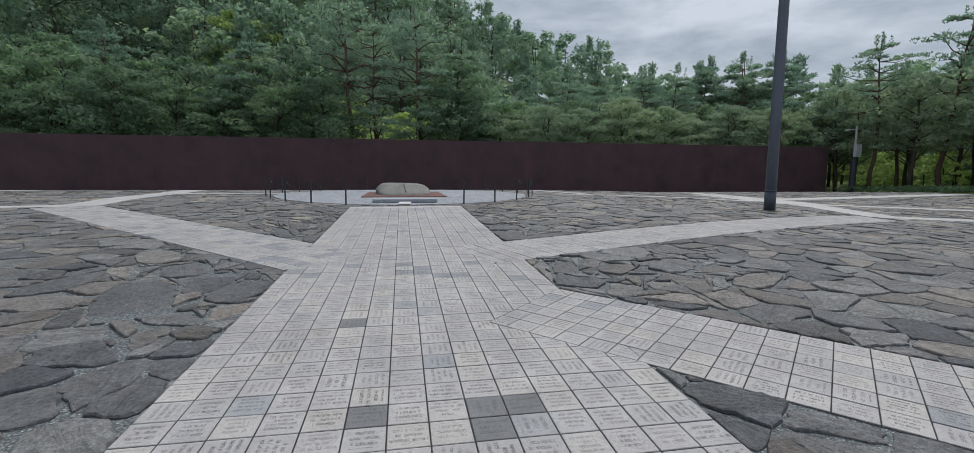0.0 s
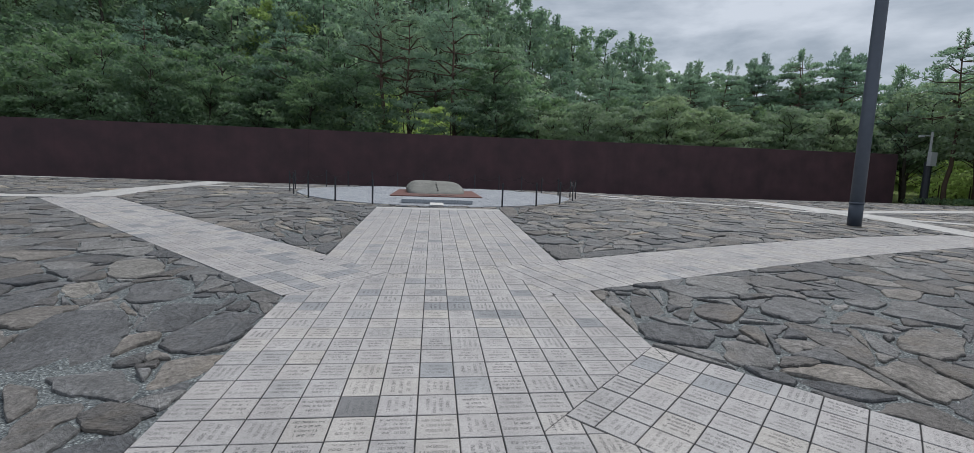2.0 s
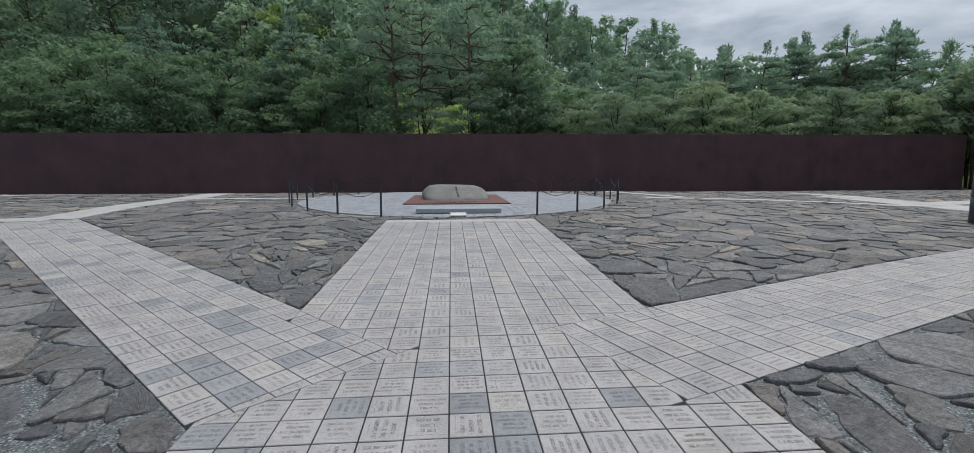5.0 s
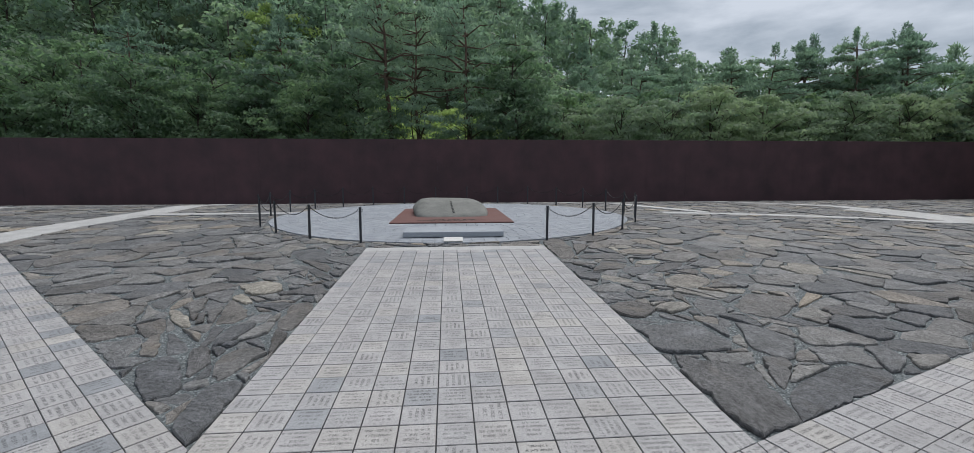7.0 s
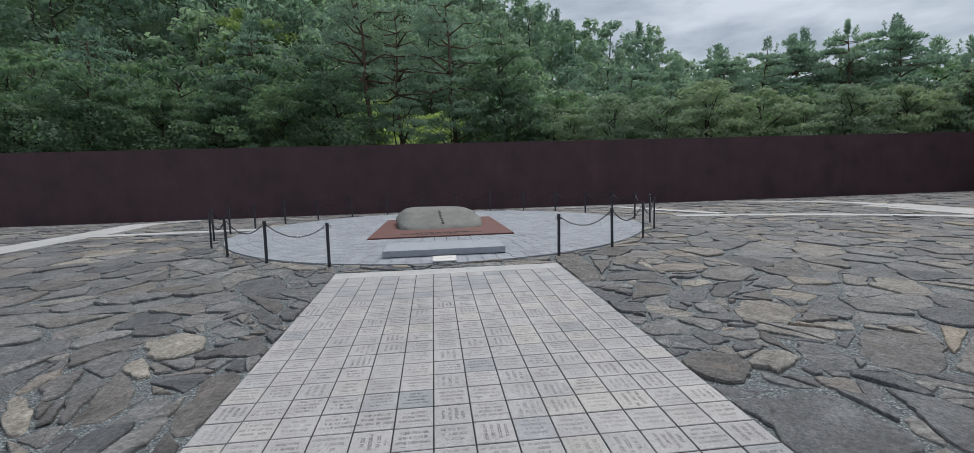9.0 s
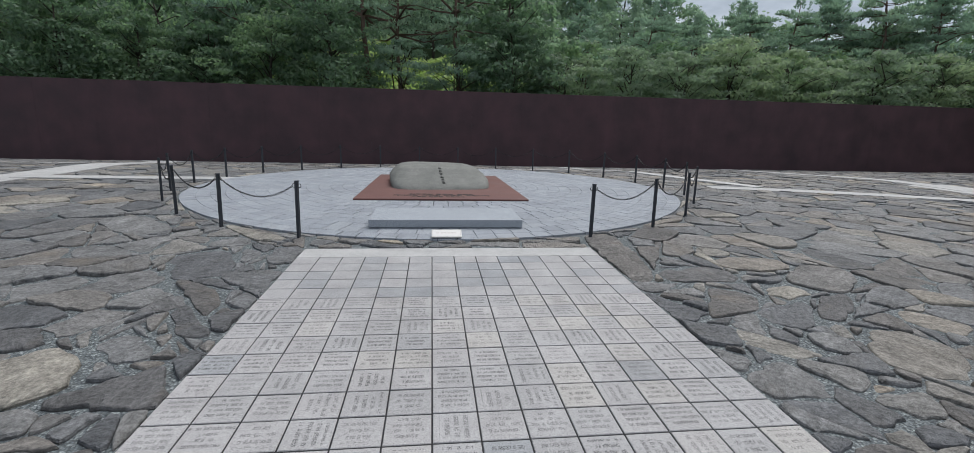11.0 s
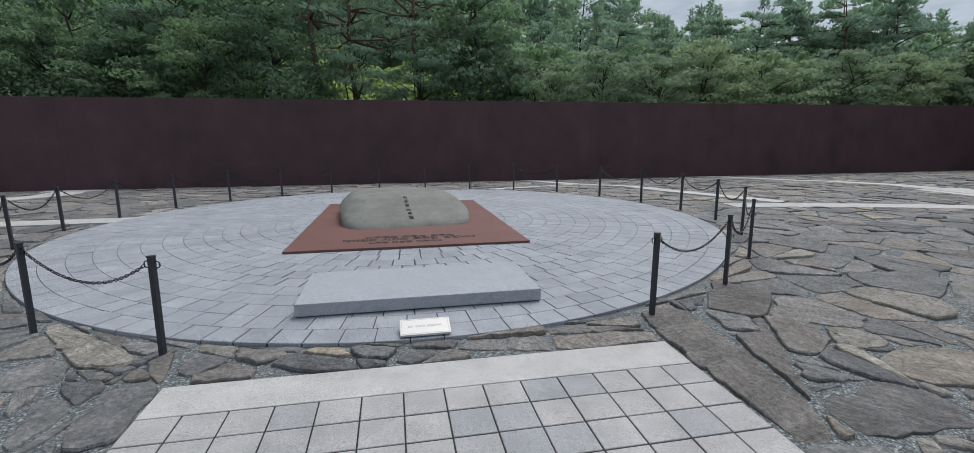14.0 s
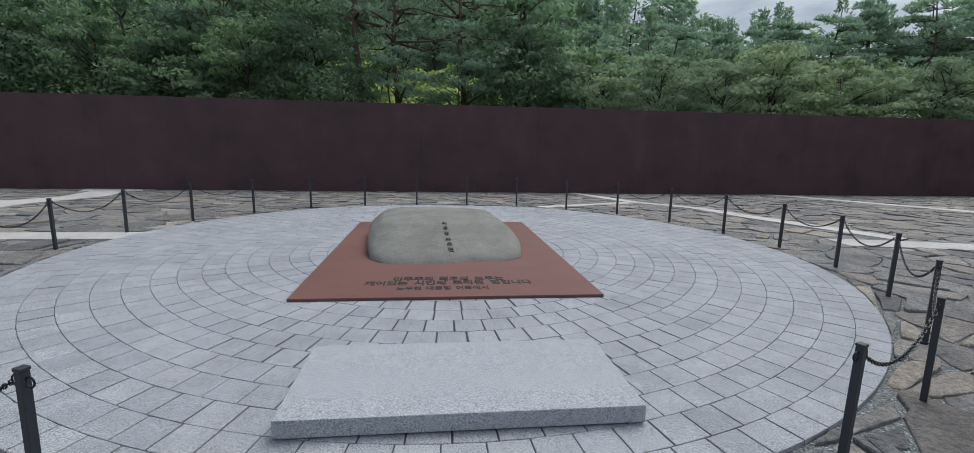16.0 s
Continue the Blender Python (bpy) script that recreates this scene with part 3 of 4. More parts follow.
for k in range(23):
    a, b = Vector(ring_spot(k)[:3]), Vector(ring_spot(k + 1)[:3])
    d = b - a
    flat_d = Vector((d.x, d.y, 0)).normalized()
    a, b = a + flat_d * 0.048 + Vector((0, 0, 0.528)), b - flat_d * 0.048 + Vector((0, 0, 0.528))
    span = math.hypot(b.x - a.x, b.y - a.y)
    ch = new("chain", chain_mesh(span, 0.155 + random.uniform(-0.02, 0.025), b.z - a.z))
    ch.matrix_basis = pose(a.x, a.y, a.z, 0, 0, math.degrees(math.atan2(flat_d.y, flat_d.x)))
    tagged(ch, "black steel link chain sagging between two posts", "chain", "chains round the circle")

# ---- the tall lamp pole ----
pole = new("lamp_pole")
PX, PY = 10.25, 11.87
pole.location = (PX, PY, ground_z(PX, PY) - 0.01)
tagged(pole, "tall tapered slate-blue steel lamp pole on the stone paving", "lamp pole")
bm = bmesh.new()
tube(bm, [(0, 0, 0), (0, 0, 0.56)], [0.150, 0.148], 32)
part("foot_sleeve", bm, M_POLE_FOOT, pole, "darker blue steel sleeve at the foot")
bm = bmesh.new()
tube(bm, [(0, 0, 0.56), (0, 0, 0.60)], [0.158, 0.158], 32)
part("collar", bm, M_POLE, pole)
bm = bmesh.new()
tube(bm, [(0, 0, 0.60), (0, 0, 3.0), (0, 0, 6.0), (0, 0, 11.0)], [0.146, 0.138, 0.128, 0.105], 32)
pole_shaft = part("shaft", bm, M_POLE, pole)
bm = bmesh.new()
tube(bm, [(0, 0, 11.0), (0, 0, 11.08), (0, 0, 11.12)], [0.125, 0.12, 0.03], 24)
part("cap", bm, M_POLE, pole)
bm = bmesh.new()
block(bm, 0.135, -0.05, 1.0, 0.150, 0.05, 1.28, 0.004)
part("service_hatch", bm, M_POLE, pole_shaft)
for ob in pole.children:
    if ob.name.split(".")[0] in ("shaft", "foot_sleeve", "collar"):
        ob.data.polygons.foreach_set("use_smooth", [len(p.vertices) == 4 for p in ob.data.polygons])

# ---- trees ----
tree_rng = random.Random(7)


def leaf_quads(verts, faces, centre, spread, count, size, rng, up=0.5, thin=1.0):
    """Small leaves scattered in a flattened cloud; each a quad of its own."""
    cx, cy, cz = centre
    for _ in range(count):
        a, r = rng.uniform(0, 2 * math.pi), rng.random() ** 0.5
        h = rng.uniform(-1, 1)
        k = (1 - h * h) ** 0.5
        p = Vector((cx + spread[0] * r * k * math.cos(a), cy + spread[1] * r * k * math.sin(a), cz + spread[2] * h * (1 - 0.5 * r)))
        n = Vector((rng.gauss(0, 1), rng.gauss(0, 1), rng.gauss(0, 1) + up * 2.2)).normalized()
        one_leaf(verts, faces, p, n, size * rng.uniform(0.6, 1.35), 0.42 * thin, rng)


def one_leaf(verts, faces, p, n, s, wide, rng):
    u = n.orthogonal().normalized()
    w = n.cross(u)
    t = rng.uniform(0, 2 * math.pi)
    u, w = u * math.cos(t) + w * math.sin(t), w * math.cos(t) - u * math.sin(t)
    i = len(verts)
    verts += [p - u * s, p + w * s * wide, p + u * s, p - w * s * wide]
    faces.append((i, i + 1, i + 2, i + 3))


def spray(verts, faces, centre, spread, count, size, rng, ragged=0.28):
    """One dense spray of foliage: leaves over a lumpy cushion that face outward, with strays round it."""
    turn = rng.uniform(0, 6.28)
    for _ in range(count):
        a = rng.uniform(0, 2 * math.pi)
        h = rng.uniform(-0.55, 1.0)
        k = max(1 - h * h, 0.0) ** 0.5
        lump = 1 + 0.22 * math.sin(3 * a + turn) + 0.14 * math.sin(5 * a - 2 * turn + 4 * h)
        r = lump * (1 - abs(rng.gauss(0, ragged)) + 0.10 * rng.random())
        out = Vector((k * math.cos(a), k * math.sin(a), h))
        p = centre + Vector((out.x * spread[0] * r, out.y * spread[1] * r, out.z * spread[2] * r))
        n = (Vector((out.x, out.y, out.z * 1.3 + 0.25)) + Vector((rng.gauss(0, 0.4), rng.gauss(0, 0.4), rng.gauss(0, 0.4)))).normalized()
        one_leaf(verts, faces, p, n, size * rng.uniform(0.6, 1.35), rng.uniform(0.38, 0.6), rng)


def needle_pad(verts, faces, centre, spread, count, length, rng):
    """A flat cushion of needle tufts, each a few blades that fan up and outward."""
    for _ in range(count):
        a, r = rng.uniform(0, 2 * math.pi), rng.random() ** 0.5
        p = centre + Vector((spread * r * math.cos(a), spread * r * math.sin(a), spread * rng.uniform(-0.14, 0.22) * (1.2 - r)))
        lean = Vector((math.cos(a) * r * 0.8, math.sin(a) * r * 0.8, 0.75))
        for _ in range(3):
            d = (lean + Vector((rng.gauss(0, 0.55), rng.gauss(0, 0.55), rng.gauss(0, 0.35)))).normalized()
            u = d.orthogonal().normalized()
            t = rng.uniform(0, 6.28)
            u = (u * math.cos(t) + d.cross(u) * math.sin(t)) * length * 0.17
            i = len(verts)
            b = p + d * length * rng.uniform(0.7, 1.2)
            verts += [p - u, p + u, b + u * 0.45, b - u * 0.45]
            faces.append((i, i + 1, i + 2, i + 3))


def make_tree(name, label, wood, crown_mesh, bark_mat, leaf_mat):
    root = new(name)
    tagged(root, label, "tree", "trees behind the square")
    part("trunk", wood, bark_mat, root)
    for p in root.children[0].data.polygons:
        p.use_smooth = True
    verts, faces = crown_mesh
    me = bpy.data.meshes.new("crown")
    me.from_pydata([tuple(v) for v in verts], [], faces)
    me.materials.append(leaf_mat)
    ob = new("crown", me)
    ob.parent = root
    return root


def broadleaf(seed, height, low, radius, sprays, leaves, size, name, label, leaf_mat, stems=1, flat=0.40, limbs=2):
    """A spreading tree: one or more stems, limbs, and layered sprays of leaves with dark gaps between them."""
    rng = random.Random(seed)
    bm = bmesh.new()
    verts, faces = [], []
    for s in range(stems):
        bend = [(rng.uniform(-0.25, 0.25) + 0.35 * (s - (stems - 1) / 2)) * i / 6 for i in range(7)]
        spine = [Vector((bend[i], rng.uniform(-0.08, 0.08), height * 0.93 * i / 6)) for i in range(7)]
        tube(bm, spine, [0.13 * (1 - 0.13 * i) * height / 7 / stems ** 0.4 for i in range(7)], 6)
        for c in range(sprays // stems):
            f = (c + rng.random()) / (sprays // stems)
            z = low + (height - low) * f
            a = c * 2.4 + rng.uniform(-0.5, 0.5)
            profile = math.sin(math.pi * min(max(0.20 + 0.74 * f, 0), 1)) ** 0.65
            reach = radius * profile * rng.uniform(0.40, 1.10)
            i = min(int(z / (height * 0.93) * 6), 5)
            root_z = max(z - reach * rng.uniform(0.35, 0.7), low * 0.6)
            base = Vector((spine[i].x, spine[i].y, root_z))
            tip = Vector((spine[i].x + reach * math.cos(a), spine[i].y + reach * math.sin(a), z))
            mid = (base + tip) / 2 + Vector((0, 0, rng.uniform(0.0, 0.25)))
            if c % limbs == 0:
                tube(bm, [base, mid, tip], [0.035 * height / 7, 0.022 * height / 7, 0.008], 4)
            wide = radius * rng.uniform(0.19, 0.34) * (1.1 - 0.35 * f)
            spray(verts, faces, tip, (wide, wide, wide * flat * rng.uniform(0.8, 1.3)), leaves, size, rng)
            q = mid.lerp(tip, 0.45) + Vector((rng.gauss(0, 0.1), rng.gauss(0, 0.1), rng.gauss(0.1, 0.1)))
            spray(verts, faces, q, (wide * 0.75, wide * 0.75, wide * flat), leaves // 2, size, rng)
    return make_tree(name, label, bm, (verts, faces), M_BARK, leaf_mat)


def pine(seed, height, low, radius, whorls, pads, tufts, size, name, label, crook=0.5, sides=6):
    """A red pine: a crooked trunk, bare limbs, cushions of needles in flat layers, upright shoots at the top."""
    rng = random.Random(seed)
    bm = bmesh.new()
    verts, faces = [], []
    spine = [Vector((0, 0, 0))]
    for i in range(1, 9):
        spine.append(Vector((spine[-1].x + rng.uniform(-0.22, 0.22) * crook * height / 8, spine[-1].y + rng.uniform(-0.22, 0.22) * crook * height / 8, height * i / 8)))
    tube(bm, spine, [0.0145 * height * (1 - 0.108 * i) for i in range(9)], sides + 1)
    for w in range(whorls):
        f = (w + rng.random() * 0.5) / whorls
        z = low + (height * 0.97 - low) * f
        i = min(int(z / height * 8), 7)
        t = z / height * 8 - i
        heart = spine[i].lerp(spine[i + 1], t)
        for b in range(rng.randint(3, 5)):
            a = rng.uniform(0, 2 * math.pi)
            reach = radius * (1 - 0.68 * f ** 2.2) * rng.uniform(0.4, 1.1)
            tip = heart + Vector((reach * math.cos(a), reach * math.sin(a), reach * rng.uniform(-0.05, 0.32)))
            mid = heart.lerp(tip, 0.5) + Vector((0, 0, rng.uniform(-0.12, 0.2) * reach))
            tube(bm, [heart, mid, tip], [0.006 * height * (1 - 0.5 * f), 0.004 * height * (1 - 0.5 * f), 0.012], max(sides - 2, 3))
            for k in range(pads):
                at = mid.lerp(tip, 0.25 + 0.85 * (k + rng.random() * 0.6) / pads)
                at = at + Vector((rng.gauss(0, 0.13) * reach, rng.gauss(0, 0.13) * reach, rng.uniform(0.0, 0.10) * reach))
                needle_pad(verts, faces, at, radius * rng.uniform(0.16, 0.27) * (1 - 0.3 * f), tufts, size, rng)
    for k in range(7):
        a, r = rng.uniform(0, 6.28), rng.uniform(0.0, 0.11) * radius
        foot = spine[-1] + Vector((r * math.cos(a) * 2, r * math.sin(a) * 2, -r * 1.5 - 0.1))
        for q in range(9):
            needle_pad(verts, faces, foot + Vector((0, 0, q * size * 0.42)), size * 0.3, 2, size * 0.75, rng)
    return make_tree(name, label, bm, (verts, faces), M_PINE_BARK, M_NEEDLE)


FRONT_LABEL = "dense mid-green broadleaf tree behind the steel wall"
FRONT = [
    broadleaf(11, 6.4, 2.3, 2.5, 58, 105, 0.085, "broadleaf_tree", FRONT_LABEL, M_LEAF, 2),
    broadleaf(12, 7.0, 2.5, 2.7, 62, 105, 0.088, "broadleaf_tree", FRONT_LABEL, M_LEAF),
    broadleaf(13, 5.6, 2.2, 2.3, 54, 105, 0.082, "broadleaf_tree", FRONT_LABEL, M_LEAF, 3),
]
PALE_LABEL = "yellow-green broadleaf tree behind the steel wall, leaves paled for glare"
PALE = [
    broadleaf(15, 6.2, 2.3, 2.4, 58, 105, 0.085, "broadleaf_tree", PALE_LABEL, M_GLARE_LEAF, 2),
    broadleaf(16, 5.8, 2.2, 2.5, 56, 105, 0.085, "broadleaf_tree", PALE_LABEL, M_GLARE_LEAF, 3),
]
PINE_LABEL = "blue-green pine with a reddish trunk and flat needle layers"
PINES = [
    pine(21, 10.2, 3.6, 2.9, 10, 3, 17, 0.20, "pine_tree", PINE_LABEL),
    pine(22, 9.2, 3.0, 2.6, 11, 3, 17, 0.20, "pine_tree", PINE_LABEL),
    pine(23, 11.5, 6.2, 3.0, 7, 3, 17, 0.20, "pine_tree", PINE_LABEL, 0.7),
]
FAR = [
    broadleaf(31, 9.0, 1.6, 3.9, 24, 56, 0.23, "hill_tree", "leafy tree on the wooded hill", M_HAZED_LEAF, 1, 0.75, 4),
    broadleaf(32, 8.0, 1.4, 3.6, 24, 56, 0.23, "hill_tree", "leafy tree on the wooded hill", M_HAZED_LEAF, 1, 0.75, 4),
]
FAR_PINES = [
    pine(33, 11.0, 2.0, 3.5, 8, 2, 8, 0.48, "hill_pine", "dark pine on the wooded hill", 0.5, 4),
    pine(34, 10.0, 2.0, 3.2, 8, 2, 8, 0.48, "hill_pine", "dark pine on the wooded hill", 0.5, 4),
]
LIME = broadleaf(41, 8.5, 2.5, 3.2, 34, 80, 0.17, "lime_tree", "yellow-green flowering tree on the wooded hill", M_LIME, 1, 0.6)
used = set()


def plant(proto, x, y, scale=1.0, tall=1.0, sink=0.1):
    """The first call places the tree itself, later ones place copies."""
    m = pose(x, y, ground_z(x, y) - sink, tree_rng.uniform(-3, 3), tree_rng.uniform(-3, 3), tree_rng.uniform(0, 360))
    if proto in used:
        ob = copy_thing(proto, m)
    else:
        used.add(proto)
        ob = proto
        ob.matrix_basis = m
    ob.scale = (scale, scale, scale * tall)
    return ob


MID = broadleaf(14, 7.0, 2.6, 2.9, 46, 66, 0.12, "broadleaf_tree", "dense mid-green broadleaf tree in the second row", M_LEAF)
# takes the hazed leaf colour so the thin crown looks lit from behind
SLIM = broadleaf(45, 6.2, 3.9, 2.0, 34, 80, 0.075, "slim_tree", "several-stemmed tree with bare stems behind the steel wall", M_HAZED_LEAF, 3)
# first row close behind the wall, second row between, then taller pines
x = -33.5
while x < 33:
    if -4.2 < x < 1.6:
        plant(SLIM, x, 31.4 + tree_rng.uniform(-0.3, 0.4), tree_rng.uniform(0.85, 1.0))
    elif x > 4.5:
        plant(PALE[tree_rng.randrange(2)], x, 31.7 + tree_rng.uniform(-0.4, 0.6), tree_rng.uniform(0.88, 1.06))
    else:
        plant(FRONT[tree_rng.randrange(3)], x, 31.7 + tree_rng.uniform(-0.4, 0.6), tree_rng.uniform(0.85, 1.05))
    x += tree_rng.uniform(2.5, 3.3)
x = -36.0
while x < 36:
    if not -5.0 < x < 1.6:
        plant(MID, x, 34.0 + tree_rng.uniform(-0.8, 0.8), tree_rng.uniform(1.0, 1.25) if x < 6 else tree_rng.uniform(0.85, 1.0))
    x += tree_rng.uniform(3.0, 4.2)
for x, y, k, s in ((-3.2, 33.0, 2, 1.08), (-1.3, 33.4, 2, 0.98), (1.4, 33.2, 2, 1.02), (4.6, 35.4, 1, 1.12), (-9.5, 35.5, 0, 1.0), (-19.5, 36.0, 0, 1.05), (12.5, 36.6, 0, 0.86), (9.4, 37.5, 1, 0.80), (15.5, 36.4, 1, 0.90), (18.6, 36.2, 1, 0.98), (21.6, 36.2, 0, 0.94), (24.2, 36.6, 1, 1.10), (27.5, 35.6, 0, 1.04), (30.2, 35.4, 1, 1.15), (20.0, 38.5, 0, 0.95), (26.0, 38.5, 1, 1.16), (29.0, 37.8, 0, 1.08), (32.0, 37.5, 0, 1.12)):
    plant(PINES[k], x, y, s)
# the grove past the wall's end
for x, y, k, s in ((31.0, 27.2, 2, 0.86), (33.0, 24.4, 2, 0.98), (34.6, 28.4, 1, 0.95), (35.2, 21.4, 2, 0.98), (33.4, 18.6, 0, 1.05), (36.5, 24.6, 1, 1.05), (31.2, 18.2, 1, 1.0), (37.4, 18.0, 2, 1.0), (34.0, 15.4, 0, 1.1), (32.2, 12.6, 1, 1.1), (36.0, 12.0, 0, 1.1), (30.6, 30.6, 1, 0.8), (32.4, 9.0, 2, 1.0)):
    plant(PINES[k], x, y, s)
GROVE = broadleaf(43, 8.4, 3.3, 3.0, 44, 74, 0.12, "grove_tree", "leafy tree with a bare dark trunk beyond the wall", M_GLARE_LEAF)
for x, y, s in ((30.4, 29.2, 0.85), (33.2, 30.4, 0.95), (36.4, 29.2, 1.0), (38.8, 26.6, 1.1), (33.6, 26.6, 0.92), (31.0, 24.6, 0.85), (36.0, 23.2, 1.0), (39.6, 22.4, 1.1), (32.8, 20.8, 0.95), (36.6, 19.0, 1.05), (31.2, 15.8, 0.95), (34.8, 13.4, 1.0), (38.4, 15.0, 1.1), (31.6, 10.4, 1.0), (35.6, 8.6, 1.1), (42.0, 30.0, 1.1), (44.0, 24.0, 1.15)):
    plant(GROVE, x, y, s)
# low yellow-green thicket and a belt of woods far behind the grove
SHRUB = broadleaf(44, 2.2, 0.2, 1.7, 22, 34, 0.12, "thicket_shrub", "yellow-green thicket lit beyond the trees", M_LIME)
for i in range(11):
    plant(SHRUB, 44.0 + tree_rng.uniform(-2.5, 4.0), 40.0 - 1.5 * i, tree_rng.uniform(0.9, 1.5))
for i in range(26):
    plant(SHRUB, -2.0 + tree_rng.uniform(-7, 7), 37.6 + tree_rng.uniform(0, 9.0), tree_rng.uniform(1.5, 2.2))
for i in range(26):
    plant((FAR + FAR_PINES)[tree_rng.randrange(4)], 58.0 + tree_rng.uniform(-3, 6), 62.0 - 3.4 * i, tree_rng.uniform(1.0, 1.3))
    if i < 11:
        plant(SHRUB, 54.0 + tree_rng.uniform(-2, 3), 61.0 - 3.4 * i, tree_rng.uniform(2.0, 3.0))
    plant(FAR[i % 2], 49.0 + tree_rng.uniform(-3, 3), 34.0 - 2.2 * i, tree_rng.uniform(0.8, 1.0))
# the hill
y = 38.0
while y < 86:
    x = -58.0 - (y - 38) * 0.3
    while x < 46 - (y - 38) * 0.05:
        jx, jy = x + tree_rng.uniform(-1.4, 1.4), y + tree_rng.uniform(-1.4, 1.4)
        if not (-8.5 < jx < 4.5 and jy < 48):
            k = tree_rng.random()
            s = tree_rng.uniform(0.8, 1.2)
            if 4.0 < jx < 26.0 and jy < 58:
                s *= 0.72
            if k < 0.012:
                plant(LIME, jx, jy, s)
            elif jy < 47 and not 4.0 < jx < 26.0:
                plant(MID, jx, jy, s * 1.15)
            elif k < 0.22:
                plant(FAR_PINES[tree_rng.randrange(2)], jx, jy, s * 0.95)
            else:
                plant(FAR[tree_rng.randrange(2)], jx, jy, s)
        x += 4.7 if y < 54 else 5.6
    y += 4.7 if y < 54 else 5.6
plant(LIME, -15.0, 50.0, 1.05)

# ---- past the wall's end: fence posts, hedge, and a camera post ----
for i in range(16):
    bm = bmesh.new()
    tube(bm, [(0, 0, -0.05), (0, 0, 1.25)], [0.045, 0.04], 8)
    fp = part("fence_post", bm, M_BARK)
    x, y = 37.5 + 0.25 * i, 33.0 - 1.9 * i
    fp.location = (x, y, ground_z(x, y))
    tagged(fp, "thin dark wooden fence post in the grass", "fence post", "fence posts beyond the trees")

mast = new("camera_mast")
mx, my = 29.3, 26.9
mast.location = (mx, my, ground_z(mx, my) - 0.06)
tagged(mast, "slim mast with a dark lower half and a grey box", "mast")
bm = bmesh.new()
tube(bm, [(0, 0, 0), (0, 0, 2.6)], [0.2, 0.18], 12)
part("wrapped_foot", bm, M_POST, mast, "dark wrapped lower half")
bm = bmesh.new()
tube(bm, [(0, 0, 2.6), (0, 0, 4.35)], [0.075, 0.06], 12)
mast_tube = part("tube", bm, M_CAMERA_BOX, mast)
bm = bmesh.new()
block(bm, -0.2, -0.3, 2.35, 0.2, -0.06, 3.15, 0.015)
part("control_box", bm, M_CAMERA_BOX, mast, "pale grey control box")
bm = bmesh.new()
tube(bm, [(0, 0, 4.1), (-0.75, -0.1, 4.12)], [0.03, 0.03], 8)
block(bm, -0.95, -0.2, 4.0, -0.70, -0.02, 4.12, 0.01)
part("arm", bm, M_CAMERA_BOX, mast_tube)

rng = random.Random(5)
verts, faces = [], []
for i in range(260):
    t = i / 260
    x, y = 29.0 + rng.uniform(-0.3, 0.9) + 1.0 * t, 27.5 - 22.0 * t
    leaf_quads(verts, faces, (x, y, ground_z(x, y) + 0.2), (0.5, 0.4, 0.24), 26, 0.08, rng, 0.2)
hedge = sheet("low_hedge", [tuple(v) for v in verts], faces, M_LEAF)
tagged(hedge, "low green hedge along the edge of the square", "hedge", kind="stuff")

# ---- granite pavers: the main path, its side paths, the bands ----
pave_rng = random.Random(3)


def paver_arrays(poly, level, axis=(1.0, 0.0), lift=0.0, joint=0.0023, height=0.05):
    """A bevelled paver over a convex polygon: vertices, faces and face coordinates."""
    top = inset(poly, joint + 0.0025)
    rim = inset(poly, joint)
    if len(rim) < 3:
        return None
    if len(top) != len(rim):
        mx, my = sum(p[0] for p in rim) / len(rim), sum(p[1] for p in rim) / len(rim)
        top = [(mx + (x - mx) * 0.97, my + (y - my) * 0.97) for x, y in rim]
    n = len(top)
    vs = [(x, y, level(x, y) + lift) for x, y in top] + [(x, y, level(x, y) + lift - 0.0025) for x, y in rim] + [(x, y, level(x, y) + lift - height) for x, y in rim]
    fs = [tuple(range(n))]
    for i in range(n):
        j = (i + 1) % n
        fs += [(n + i, n + j, j, i), (2 * n + i, 2 * n + j, n + j, n + i)]
    ux, uy = axis
    us = [(x * ux + y * uy, -x * uy + y * ux) for x, y in poly]
    u0, v0 = min(u for u, v in us), min(v for u, v in us)
    uv = lambda v: ((v[0] * ux + v[1] * uy - u0) / PITCH, (-v[0] * uy + v[1] * ux - v0) / PITCH)
    return vs, fs, [[uv(vs[k]) for k in f] for f in fs]


